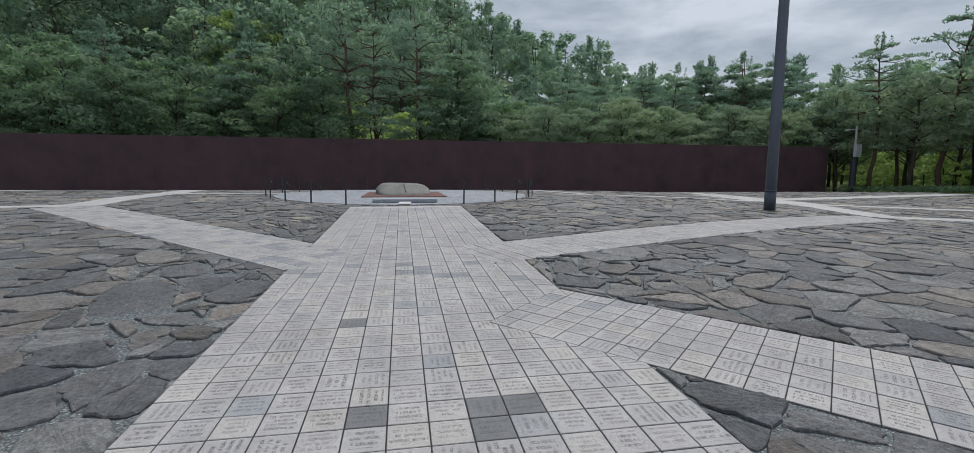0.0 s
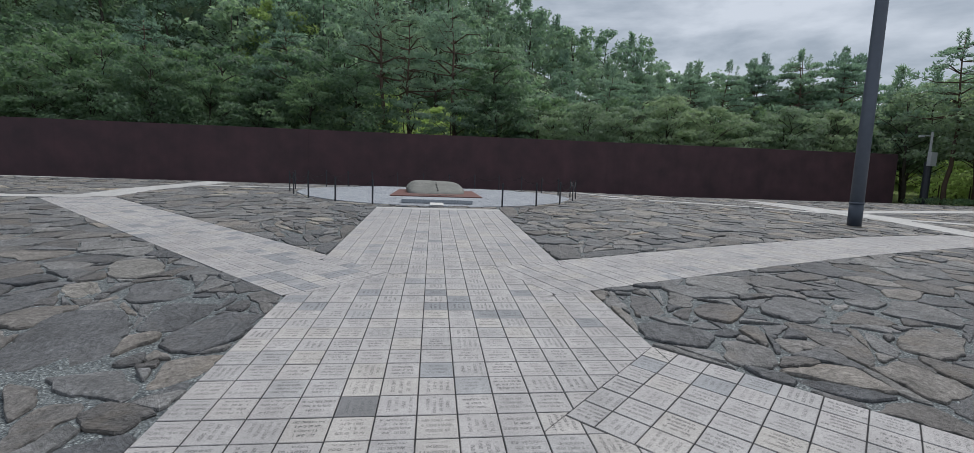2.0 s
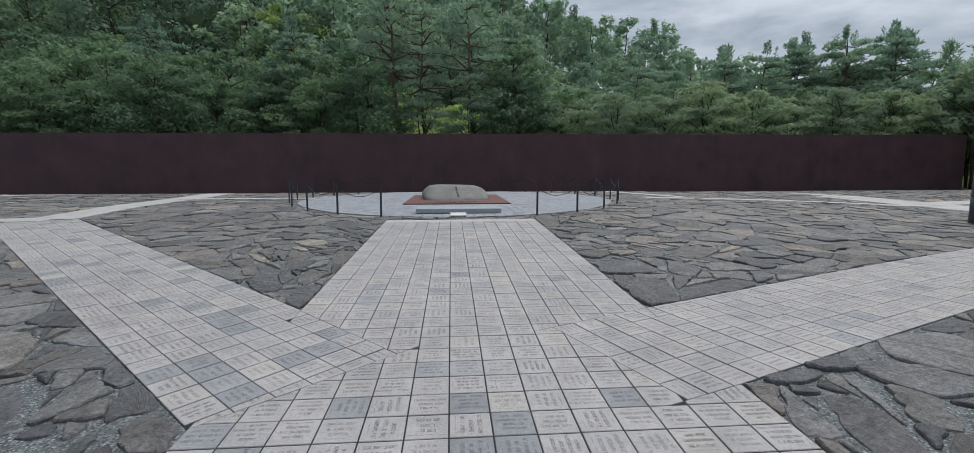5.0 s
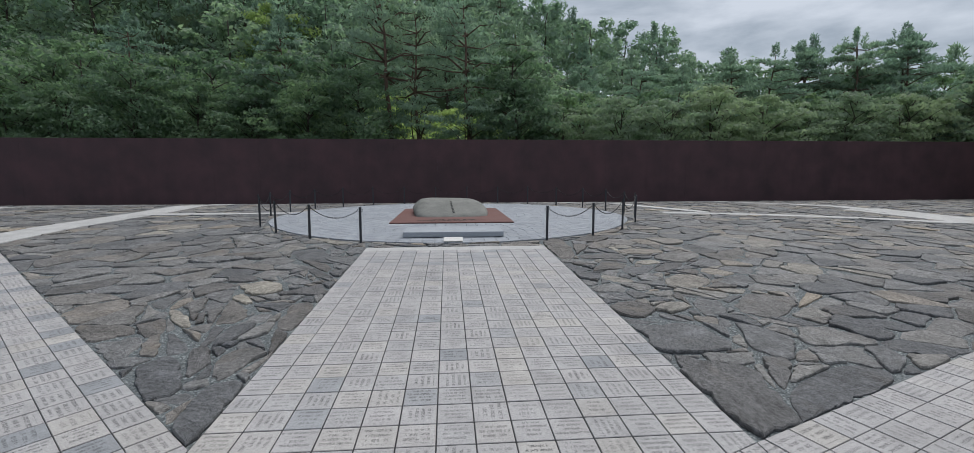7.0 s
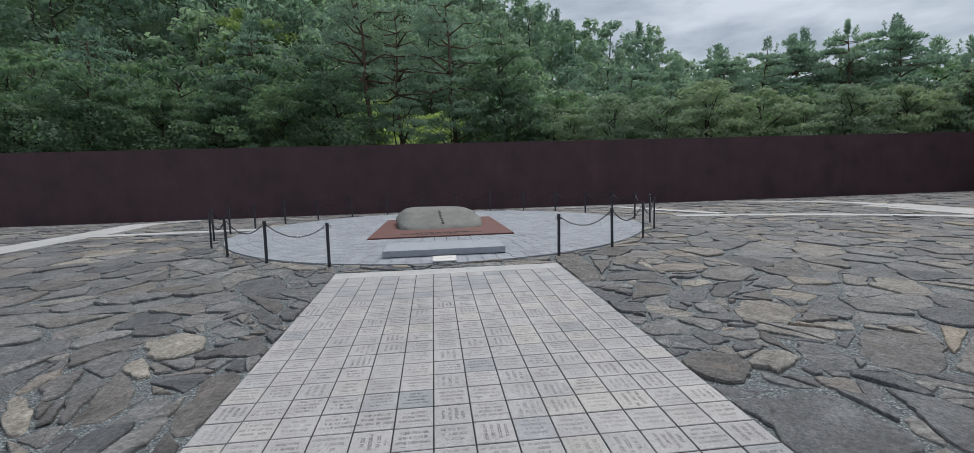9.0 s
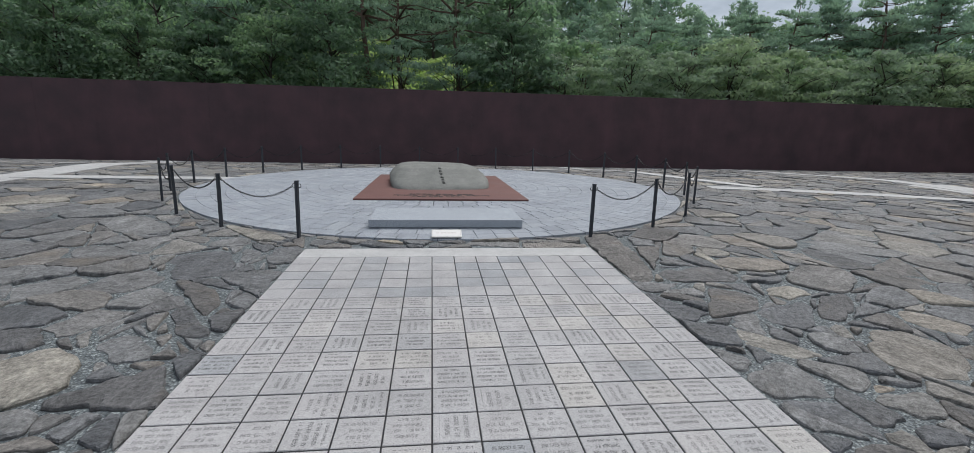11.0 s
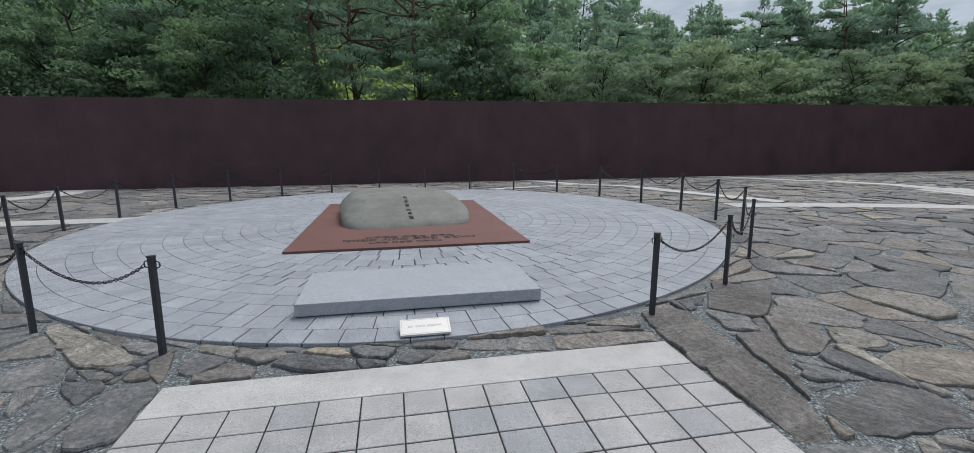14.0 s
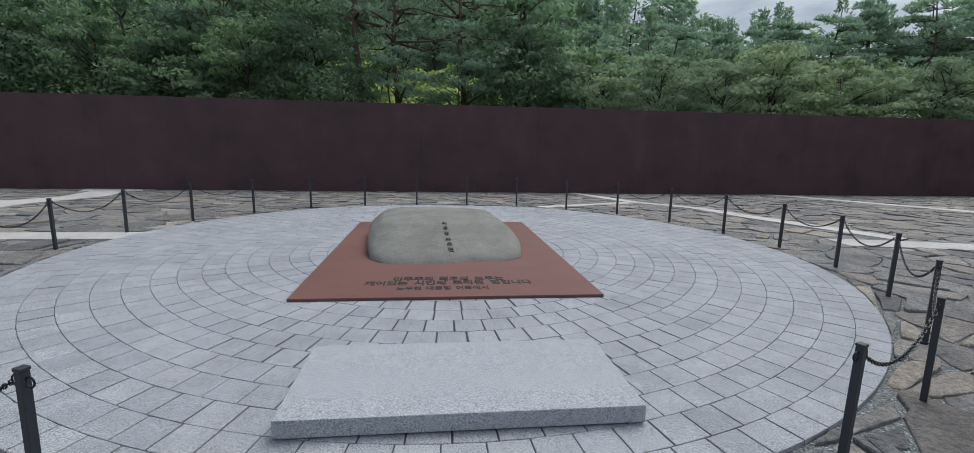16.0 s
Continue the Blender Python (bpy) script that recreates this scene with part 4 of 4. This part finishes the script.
def lay(parent, pieces, material, near, limit=300, level=ground_z, name="paver", joint=0.0023):
    """Pieces (polygon, axis, two random numbers): the near ones as objects of their own, the rest in one mesh."""
    single, rest = [], []
    order = sorted(pieces, key=near)
    for i, piece in enumerate(order):
        (single if i < limit else rest).append(piece)
    stock = {}
    for poly, axis, rnd in single:
        lift = pave_rng.uniform(-0.0012, 0.0012)
        mx = sum(p[0] for p in poly) / len(poly)
        my = sum(p[1] for p in poly) / len(poly)
        local = [(x - mx, y - my) for x, y in poly]
        key = tuple((round(x, 3), round(y, 3)) for x, y in local)
        key = (key, round(rnd[0] * 24), round(rnd[1] * 12)) if len(poly) == 4 else None
        if key is None or key not in stock:
            got = paver_arrays(local, lambda x, y: level(mx + x, my + y) - level(mx, my), axis, 0.0, joint)
            if got is None:
                continue
            vs, fs, uv = got
            ob = sheet(name, vs, fs, material, parent, [rnd] * len(fs), uv)
            if key is not None:
                stock[key] = ob.data
        else:
            ob = new(name, stock[key])
            ob.parent = parent
        ob.location = (mx, my, level(mx, my) + lift)
    av, af, ar, au = [], [], [], []
    for poly, axis, rnd in rest:
        got = paver_arrays(poly, level, axis, pave_rng.uniform(-0.0012, 0.0012), joint)
        if got is None:
            continue
        vs, fs, uv = got
        o = len(av)
        av += vs
        af += [tuple(k + o for k in f) for f in fs]
        ar += [rnd] * len(fs)
        au += uv
    if av:
        tagged(sheet(name + "_field", av, af, material, parent, ar, au), kind="stuff")


def bed(name, poly, material, parent, drop=0.0045, step=0.7):
    """The dark sand under pavers, following the ground."""
    xs = [p[0] for p in poly]
    ys = [p[1] for p in poly]
    vs, fs = [], []
    y = min(ys)
    while y < max(ys):
        x = min(xs)
        while x < max(xs):
            cell = within(box_at(x, y, x + step, y + step), poly)
            if len(cell) >= 3:
                o = len(vs)
                vs += [(a, b, ground_z(a, b) - drop) for a, b in cell]
                fs.append(tuple(range(o, o + len(cell))))
            x += step
        y += step
    return sheet(name, vs, fs, material, parent)


def tone():
    return pave_rng.random() * 0.88 + 0.12 if pave_rng.random() < 0.955 else pave_rng.uniform(0.022, 0.11), pave_rng.random()


# single dark pavers on the main path: column and row from the far end
DARK = {(4, 42), (5, 49), (8, 49), (9, 49), (8, 50)}
GREY = {(6, 32), (7, 33), (8, 35), (6, 34), (7, 34), (9, 35), (10, 32)}
tongues = [arm[5] for arm in ARMS]
main_path = new("path_main")
tagged(main_path, "wide path of square granite pavers carved with handwritten lines", "path", kind="structure")
bed("joint_sand", MAIN, M_BED, main_path)
pieces = []
for r in range(86):
    y1 = LAST_ROW - r * ROW_PITCH
    for c in range(14):
        x0 = LEFT + c * PITCH
        polys = [box_at(x0 + 0.0012, y1 - ROW_PITCH + 0.0018, x0 + PITCH - 0.0012, y1 - 0.0018)]
        for t in tongues:
            polys = without(polys, t)
        a, b = tone()
        if (c, r) in DARK:
            a = 0.0
        if (c, r) in GREY:
            a = 0.02
        if r < 5:
            a, b = 0.05 + (0.08 * a if pave_rng.random() < 0.3 else 0.5 * a), 1.5
        for poly in polys:
            if area(poly) > 0.0015:
                pieces.append((poly, (1.0, 0.0), (a, b)))
lay(main_path, pieces, M_PAVER, lambda p: abs(p[0][0][1] - 7.5), 320)
strip = paver_arrays(box_at(LEFT, LAST_ROW, RIGHT, STRIP_END), ground_z)
sheet("end_strip", strip[0], strip[1], M_BAND, main_path, [(0.4, 0.5)] * len(strip[1]), strip[2])

for kind, corner, degrees, side, length, tongue in ARMS:
    shape, start = arm_strip(corner, degrees, side, length)
    path = new("path_" + kind)
    tagged(path, "side path of square granite pavers carved with handwritten lines", "path", kind="structure")
    axis = (math.cos(radians(degrees)), math.sin(radians(degrees)))
    across = (-axis[1], axis[0])
    outside = without([shape], MAIN)
    for poly in outside:
        bed("joint_sand", poly, M_BED, path)
    pieces = []
    for r in range(-1, int((length + 2.2) / PITCH) + 1):
        for c in range(6):
            off = (c - 3) * PITCH
            first, spacing = ARM_ROWS[kind]
            shift = first + r * spacing
            side_slack = 0.003 if kind == "near" else 0.0
            slack = 0.001 if kind == "near" else 0.003
            s0, s1 = shift + slack, shift + spacing - slack
            cell = [(start[0] + axis[0] * s + across[0] * f, start[1] + axis[1] * s + across[1] * f) for s, f in ((s0, off + side_slack), (s1, off + side_slack), (s1, off + PITCH - side_slack), (s0, off + PITCH - side_slack))]
            polys = without([cell], MAIN)
            inner = within(cell, tongue)
            if len(inner) >= 3:
                polys.append(inner)
                if sum(area(p) for p in polys) > 0.985 * area(cell):
                    polys = [cell]
            a, b = tone()
            if kind == "right" and shift > 6.5:
                a = max(a, 0.35)
            if kind == "left" and pave_rng.random() < 0.10:
                a = 0.03
            for poly in polys:
                if area(poly) > 0.0015:
                    pieces.append((poly, axis, (a, b)))
    lay(path, pieces, M_PAVER, lambda p: math.hypot(p[0][0][0], p[0][0][1] - 5.2), 150)

bands = new("path_bands")
tagged(bands, "thin pale granite bands crossing the stone square", "path", kind="structure")
band_holes = []
for points, width in BANDS:
    for a, b in zip(points, points[1:]):
        d = Vector((b[0] - a[0], b[1] - a[1])).normalized() * width * 0.25
        quad = ribbon((a[0] - d.x, a[1] - d.y), (b[0] + d.x, b[1] + d.y), width)
        quad = within(quad, box_at(-40, -10, 40, 27.895))
        band_holes.append(quad)
        if quad:
            vs, fs = [], []
            n = max(2, int(math.hypot(b[0] - a[0], b[1] - a[1]) / 0.6))
            dn = Vector((-(b[1] - a[1]), b[0] - a[0])).normalized() * width / 2
            for i in range(n + 1):
                cx, cy = a[0] - d.x + (b[0] - a[0] + 2 * d.x) * i / n, a[1] - d.y + (b[1] - a[1] + 2 * d.y) * i / n
                for s in (-1, 1):
                    px, py = cx + s * dn.x, min(cy + s * dn.y, 27.892)
                    vs += [(px, py, ground_z(px, py) + 0.006 + 0.002 * (len(band_holes) % 5)), (px, py, ground_z(px, py) - 0.06)]
            for i in range(n):
                k = 4 * i
                fs += [(k, k + 4, k + 6, k + 2)[::-1], (k, k + 1, k + 5, k + 4)[::-1], (k + 2, k + 6, k + 7, k + 3)[::-1]]
            sheet("band_stone", vs, fs, M_BAND, bands, [(pave_rng.random(), 0.5)] * len(fs), [[(0, 0)] * len(f) for f in fs])

# ---- the granite circle: rings of setts ----
disc = new("paved_circle")
tagged(disc, "circle of blue-grey granite setts laid in rings", "paving", kind="structure")


def disc_z(x, y):
    return ground_z(x * 0.3, y) + 0.014


n = 96
vs = [(CX + DISC_R * math.cos(2 * math.pi * i / n), CY + DISC_R * math.sin(2 * math.pi * i / n)) for i in range(n)]
rows = []
for k in range(1, 22):
    rr = (DISC_R - 0.004) * k / 21
    rows.append([(CX + rr * math.cos(2 * math.pi * i / n), CY + rr * math.sin(2 * math.pi * i / n)) for i in range(n)])
bv = [(x, y, disc_z(x, y) - 0.006) for row in rows for x, y in row] + [(x, y, disc_z(x, y) - 0.09) for x, y in rows[-1]]
bf = [tuple(range(n))] + [(k * n + i, (k + 1) * n + i, (k + 1) * n + (i + 1) % n, k * n + (i + 1) % n) for k in range(21) for i in range(n)]
sheet("joint_sand", bv, bf, M_SETT_SAND, disc)
pieces = []
ring_w = 0.197
for k in range(15):
    r1 = DISC_R - k * ring_w
    r0 = r1 - ring_w
    count = max(12, int(2 * math.pi * (r0 + r1) / 2 / 0.205))
    off = pave_rng.random()
    for i in range(count):
        front = math.sin(2 * math.pi * (i + off) / count) < -0.85 and k > 4
        slack = (0.016 if front else 0.006) + 0.022 * pave_rng.random() ** 2
        a0, a1 = 2 * math.pi * (i + off + slack) / count, 2 * math.pi * (i + 1 - slack + off) / count
        poly = [(CX + r * math.cos(a), CY + r * math.sin(a)) for r, a in ((r0, a0), (r1, a0), (r1, (a0 + a1) / 2), (r1, a1), (r0, a1), (r0, (a0 + a1) / 2))]
        if min(p[1] for p in poly) > 14.67 and max(p[1] for p in poly) < 18.45 and max(abs(p[0] - 0.07) for p in poly) < 1.25:
            continue
        a, b = tone()
        pieces.append((poly, (1.0, 0.0), (a, b)))
lay(disc, pieces, M_DISC, lambda p: math.hypot(p[0][0][0], p[0][0][1] - 12.4), 300, disc_z, "sett", 0.0010)

# ---- flagstones: irregular slabs with crushed stone between them ----
flags = new("flagstone_paving")
tagged(flags, "irregular dark grey slate flagstones with gravel joints", "paving", kind="structure")
flag_rng = random.Random(17)
SX, SY = 0.43, 0.28
seeds = {}
for j in range(int((27.9 + 4.5) / SY)):
    for i in range(int((27.5 + 19) / SX)):
        if flag_rng.random() < 0.33:
            continue
        x = -19 + (i + 0.5 * (j % 2) + flag_rng.uniform(-0.5, 0.5)) * SX
        y = -4.5 + (j + flag_rng.uniform(-0.5, 0.5)) * SY
        seeds.setdefault((int(x // 1.2), int(y // 1.2)), []).append((x, y))
arm_holes = [arm_strip(*arm[1:5])[0] for arm in ARMS]
circle_hole = [(CX + (DISC_R + 0.01) * math.cos(2 * math.pi * i / 40), CY + (DISC_R + 0.01) * math.sin(2 * math.pi * i / 40)) for i in range(40)]
# single large slabs that stand out: middle, length, width, turn and tone
STONES_FAR_EAST = ((1.64, 11.91, 1.43, 0.43, 84, 0.42), (1.65, 11.17, 0.46, 0.38, 33, 0.50), (2.12, 11.29, 0.63, 0.45, -172, 0.30), (2.82, 11.59, 0.62, 0.40, -175, 0.85), (1.61, 10.69, 0.54, 0.39, 74, 0.20), (1.98, 10.71, 0.69, 0.41, 39, 0.30), (2.35, 10.56, 0.62, 0.34, 56, 0.30), (2.05, 10.25, 0.67, 0.46, 59, 0.93), (1.67, 10.26, 0.45, 0.39, 173, 0.25), (2.63, 10.89, 0.36, 0.23, 20, 0.97), (3.18, 11.19, 0.74, 0.44, 38, 0.60), (2.77, 10.64, 0.67, 0.26, 44, 0.20), (2.05, 11.75, 0.77, 0.48, 77, 0.30), (2.63, 11.18, 0.51, 0.28, 42, 0.40))
STONES_FAR_WEST = ((-1.97, 12.80, 1.03, 0.42, 147, 0.95), (-1.98, 11.74, 0.79, 0.46, 115, 0.25), (-1.51, 11.45, 0.92, 0.38, 137, 0.45), (-1.82, 11.06, 1.00, 0.42, 121, 0.20), (-1.41, 11.02, 0.60, 0.24, 125, 0.50), (-1.38, 11.96, 0.54, 0.28, 100, 0.45), (-1.69, 11.96, 0.50, 0.25, 128, 0.55), (-3.27, 13.12, 1.01, 0.45, 141, 0.70), (-1.46, 10.64, 0.58, 0.38, 122, 0.15))
STONES_MID_EAST = ((1.76, 8.31, 0.70, 0.62, -177, 0.35), (2.07, 9.01, 0.39, 0.23, 31, 0.92), (1.65, 8.70, 0.35, 0.20, 172, 0.35), (2.98, 9.03, 0.76, 0.46, 43, 0.40), (2.43, 9.03, 0.44, 0.27, 68, 0.50), (1.67, 9.00, 0.44, 0.37, 50, 0.25), (2.68, 9.93, 0.60, 0.43, 53, 0.90), (3.45, 9.14, 0.63, 0.26, 37, 0.95), (2.56, 8.68, 0.46, 0.36, 40, 0.30), (2.00, 9.78, 0.42, 0.32, 57, 0.80))
STONES_MID_WEST = ((-2.00, 9.99, 0.57, 0.37, 127, 0.97), (-1.98, 9.64, 0.48, 0.28, 134, 0.98), (-1.35, 9.06, 0.71, 0.26, 97, 0.30), (-2.02, 9.20, 0.68, 0.37, 106, 0.50), (-1.49, 9.72, 0.72, 0.46, 115, 0.20), (-2.34, 9.05, 0.58, 0.12, 128, 0.95), (-1.71, 10.25, 0.38, 0.21, 139, 0.60), (-2.40, 9.87, 0.69, 0.40, 121, 0.30))
STONES_CORNERS = ((1.69, 7.47, 1.44, 0.48, 77, 0.25), (2.33, 7.38, 1.04, 0.35, -149, 0.20), (2.11, 7.67, 0.48, 0.37, 52, 0.35), (2.42, 8.07, 0.98, 0.57, 75, 0.40), (-1.34, 7.43, 0.72, 0.26, -84, 0.25), (-1.87, 7.90, 0.62, 0.26, 121, 0.20), (-1.41, 8.04, 0.52, 0.33, 115, 0.45), (-1.39, 8.55, 0.60, 0.37, 99, 0.15), (-2.61, 9.53, 0.53, 0.38, 138, 0.40))
STONES_NEAR_WEST = ((-2.29, 4.49, 1.08, 0.57, 111, 0.20), (-1.78, 3.93, 0.63, 0.30, 138, 0.45), (-1.44, 3.69, 0.49, 0.34, -104, 0.20), (-1.39, 4.08, 0.64, 0.32, -90, 0.75), (-1.48, 4.66, 0.72, 0.43, -105, 0.15), (-1.90, 5.01, 0.70, 0.42, 93, 0.15), (-2.34, 5.61, 0.70, 0.47, 116, 0.30), (-2.94, 6.34, 0.77, 0.44, 123, 0.85), (-1.73, 3.53, 0.40, 0.24, 109, 0.40), (-1.84, 4.38, 0.45, 0.26, 106, 0.70), (-2.05, 3.83, 0.60, 0.13, 125, 0.40), (-2.95, 5.62, 0.49, 0.27, 127, 0.90), (-2.38, 5.10, 0.50, 0.37, 173, 0.60))
STONES_NEAR_EAST = ((3.18, 5.12, 0.80, 0.45, 41, 0.40), (2.41, 5.04, 0.52, 0.34, 44, 0.25), (1.85, 5.23, 0.58, 0.27, 77, 0.25), (2.89, 4.45, 1.01, 0.44, 63, 0.35), (3.51, 4.75, 0.69, 0.51, 47, 0.35), (1.76, 4.53, 0.50, 0.39, 152, 0.20), (2.09, 4.19, 0.45, 0.32, 60, 0.45), (2.33, 4.45, 0.60, 0.26, 50, 0.40), (3.65, 4.33, 0.74, 0.35, 32, 0.50), (4.21, 6.28, 0.61, 0.34, -160, 0.30))
LARGE = STONES_FAR_EAST + STONES_FAR_WEST + STONES_MID_EAST + STONES_MID_WEST + STONES_CORNERS + STONES_NEAR_WEST + STONES_NEAR_EAST


def plump(poly):
    """Area over the square of the girth: small for slivers."""
    girth = sum(math.hypot(poly[i][0] - poly[i - 1][0], poly[i][1] - poly[i - 1][1]) for i in range(len(poly)))
    return area(poly) / girth ** 2


def slab_outline(x, y, long, wide, turn):
    """A blunt, uneven oval of eleven corners."""
    c, s = math.cos(radians(turn)), math.sin(radians(turn))
    got = []
    for k in range(11):
        t = 2 * math.pi * (k + flag_rng.uniform(-0.22, 0.22)) / 11
        a, b = (math.copysign(abs(f) ** 0.66, f) * 0.54 for f in (math.cos(t), math.sin(t)))
        got.append((x + a * long * c - b * wide * s, y + a * long * s + b * wide * c))
    return hull(got)


def hull(points):
    """The convex outline of some points, counter-clockwise."""
    points = sorted(points)
    half = []
    for run in (points, points[::-1]):
        side = []
        for p in run:
            while len(side) > 1 and (side[-1][0] - side[-2][0]) * (p[1] - side[-2][1]) - (side[-1][1] - side[-2][1]) * (p[0] - side[-2][0]) <= 0:
                side.pop()
            side.append(p)
        half += side[:-1]
    return half


large = []
for row in LARGE:
    left = [slab_outline(*row[:5])]
    for h in [MAIN, *arm_holes, circle_hole, *(o for o, _ in large)]:
        left = without(left, h)
    if left and area(max(left, key=area)) > 0.03:
        large.append((max(left, key=area), row[5]))
holes = [MAIN, *arm_holes, circle_hole, *band_holes, *(outline for outline, _ in large)]
hole_box = [(min(p[0] for p in h), min(p[1] for p in h), max(p[0] for p in h), max(p[1] for p in h)) for h in holes]
stones = []
for outline, shade in large:
    stones.append((outline, shade))
for (ci, cj), here in seeds.items():
    around = [s for a in (-1, 0, 1) for b in (-1, 0, 1) for s in seeds.get((ci + a, cj + b), ())]
    for x, y in here:
        poly = box_at(x - 0.8, y - 0.6, x + 0.8, y + 0.6)
        for ox, oy in sorted(around, key=lambda s: (s[0] - x) ** 2 + (s[1] - y) ** 2)[1:22]:
            dx, dy = ox - x, oy - y
            poly = clip(poly, (x + ox) / 2, (y + oy) / 2, dx, dy)
        if len(poly) < 3:
            continue
        polys = [poly]
        x0, y0, x1, y1 = min(p[0] for p in poly), min(p[1] for p in poly), max(p[0] for p in poly), max(p[1] for p in poly)
        for h, (a0, b0, a1, b1) in zip(holes, hole_box):
            if x1 > a0 and x0 < a1 and y1 > b0 and y0 < b1:
                polys = without(polys, h)
        polys = [within(p, box_at(-19, -4.4, 28.4, 27.88)) for p in polys]
        stones += [(p, None) for p in polys if len(p) >= 3 and area(p) > 0.008 and plump(p) > 0.024]


def flag_arrays(poly, fine, rng):
    """One rough slab: a worn, uneven outline, sunken rim and a tilted, lumpy top."""
    cx, cy = sum(p[0] for p in poly) / len(poly), sum(p[1] for p in poly) / len(poly)
    open_joint = max(noise.noise(Vector((cx * 0.9, cy * 0.9, 7.0))), 0.0)
    gap = rng.uniform(0.004, 0.011) + 0.030 * open_joint * rng.random()
    poly = inset(poly, gap)
    if len(poly) < 3 or area(poly) < 0.003:
        return None
    poly = [(a[0] + (b[0] - a[0]) * k, a[1] + (b[1] - a[1]) * k) for a, b in zip(poly, poly[1:] + poly[:1]) for k in (0.15, 0.85)]
    pts = []
    for i in range(len(poly)):
        a, b = poly[i - 1], poly[i]
        n = max(1, int(math.hypot(b[0] - a[0], b[1] - a[1]) / fine))
        pts += [(a[0] + (b[0] - a[0]) * k / n, a[1] + (b[1] - a[1]) * k / n) for k in range(n)]
    if len(pts) > 12 and fine > 0.15:
        pts = pts[::2]
    m = len(pts)
    mx, my = sum(p[0] for p in pts) / m, sum(p[1] for p in pts) / m
    wob = []
    for x, y in pts:
        w = noise.noise(Vector((x * 4.0, y * 4.0, 2.0))) * 0.050 + noise.noise(Vector((x * 12.0, y * 12.0, 5.0))) * 0.040 + noise.noise(Vector((x * 34.0, y * 34.0, 8.0))) * 0.018
        d = max(math.hypot(x - mx, y - my), 0.05)
        k = 1 + max(min(w, gap * 1.3), -0.2 * d) / d
        wob.append((mx + (x - mx) * k, my + (y - my) * k))
    size = math.sqrt(area(poly) / math.pi)
    lift = rng.uniform(-0.004, 0.016)
    tx, ty = rng.gauss(0, 0.016), rng.gauss(0, 0.016)

    def top(x, y, drop):
        step = noise.noise(Vector((x * 3.2 + 7 * lift * 100, y * 3.2, 9)))
        terrace = (math.floor(step * 6) / 6 * 0.7 + step * 0.3) * 0.016
        return ground_z(x, y) + lift + tx * (x - mx) + ty * (y - my) + terrace + noise.noise(Vector((x * 16, y * 16, 3))) * 0.005 - drop

    edge = rng.uniform(0.006, 0.011) / max(size, 0.06)
    rings = [(1.0 - edge * 0.5, 0.055), (1.0, 0.014), (1.0 - edge * 0.6, 0.003), (1.0 - edge * 1.8, 0.0)]
    if fine < 0.1:
        rings += [(0.74, -0.001), (0.5, -0.002), (0.26, -0.002)]
    elif fine < 0.15:
        rings += [(0.55, -0.002)]
    vs = []
    for s, drop in rings:
        for x, y in wob:
            px, py = mx + (x - mx) * s, my + (y - my) * s
            vs.append((px, py, top(px, py, drop)))
    vs.append((mx, my, top(mx, my, -0.002)))
    fs = [(k * m + i, k * m + (i + 1) % m, (k + 1) * m + (i + 1) % m, (k + 1) * m + i) for k in range(len(rings) - 1) for i in range(m)]
    k = len(rings) - 1
    fs += [(k * m + i, k * m + (i + 1) % m, len(vs) - 1) for i in range(m)]
    return vs, fs


def near_walk(poly):
    x, y = sum(p[0] for p in poly) / len(poly), sum(p[1] for p in poly) / len(poly)
    return math.hypot((x - 0.1) * 1.2, (y - 7.5) * 0.55)


av, af, ar = [], [], []
for i, (poly, shade) in enumerate(sorted(stones, key=lambda s: near_walk(s[0]))):
    y = poly[0][1]
    x = abs(poly[0][0])
    got = flag_arrays(poly, 0.045 if x < 3.6 and y < 13 else 0.12 if x < 9 and y < 17 else 0.24, flag_rng)
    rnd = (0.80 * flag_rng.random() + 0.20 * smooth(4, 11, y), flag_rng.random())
    if poly[0][0] < -1.2 and y < 14:
        rnd = (rnd[0] * 0.88, rnd[1])
    if shade is not None:
        rnd = (shade, rnd[1])
    if got is None:
        continue
    vs, fs = got
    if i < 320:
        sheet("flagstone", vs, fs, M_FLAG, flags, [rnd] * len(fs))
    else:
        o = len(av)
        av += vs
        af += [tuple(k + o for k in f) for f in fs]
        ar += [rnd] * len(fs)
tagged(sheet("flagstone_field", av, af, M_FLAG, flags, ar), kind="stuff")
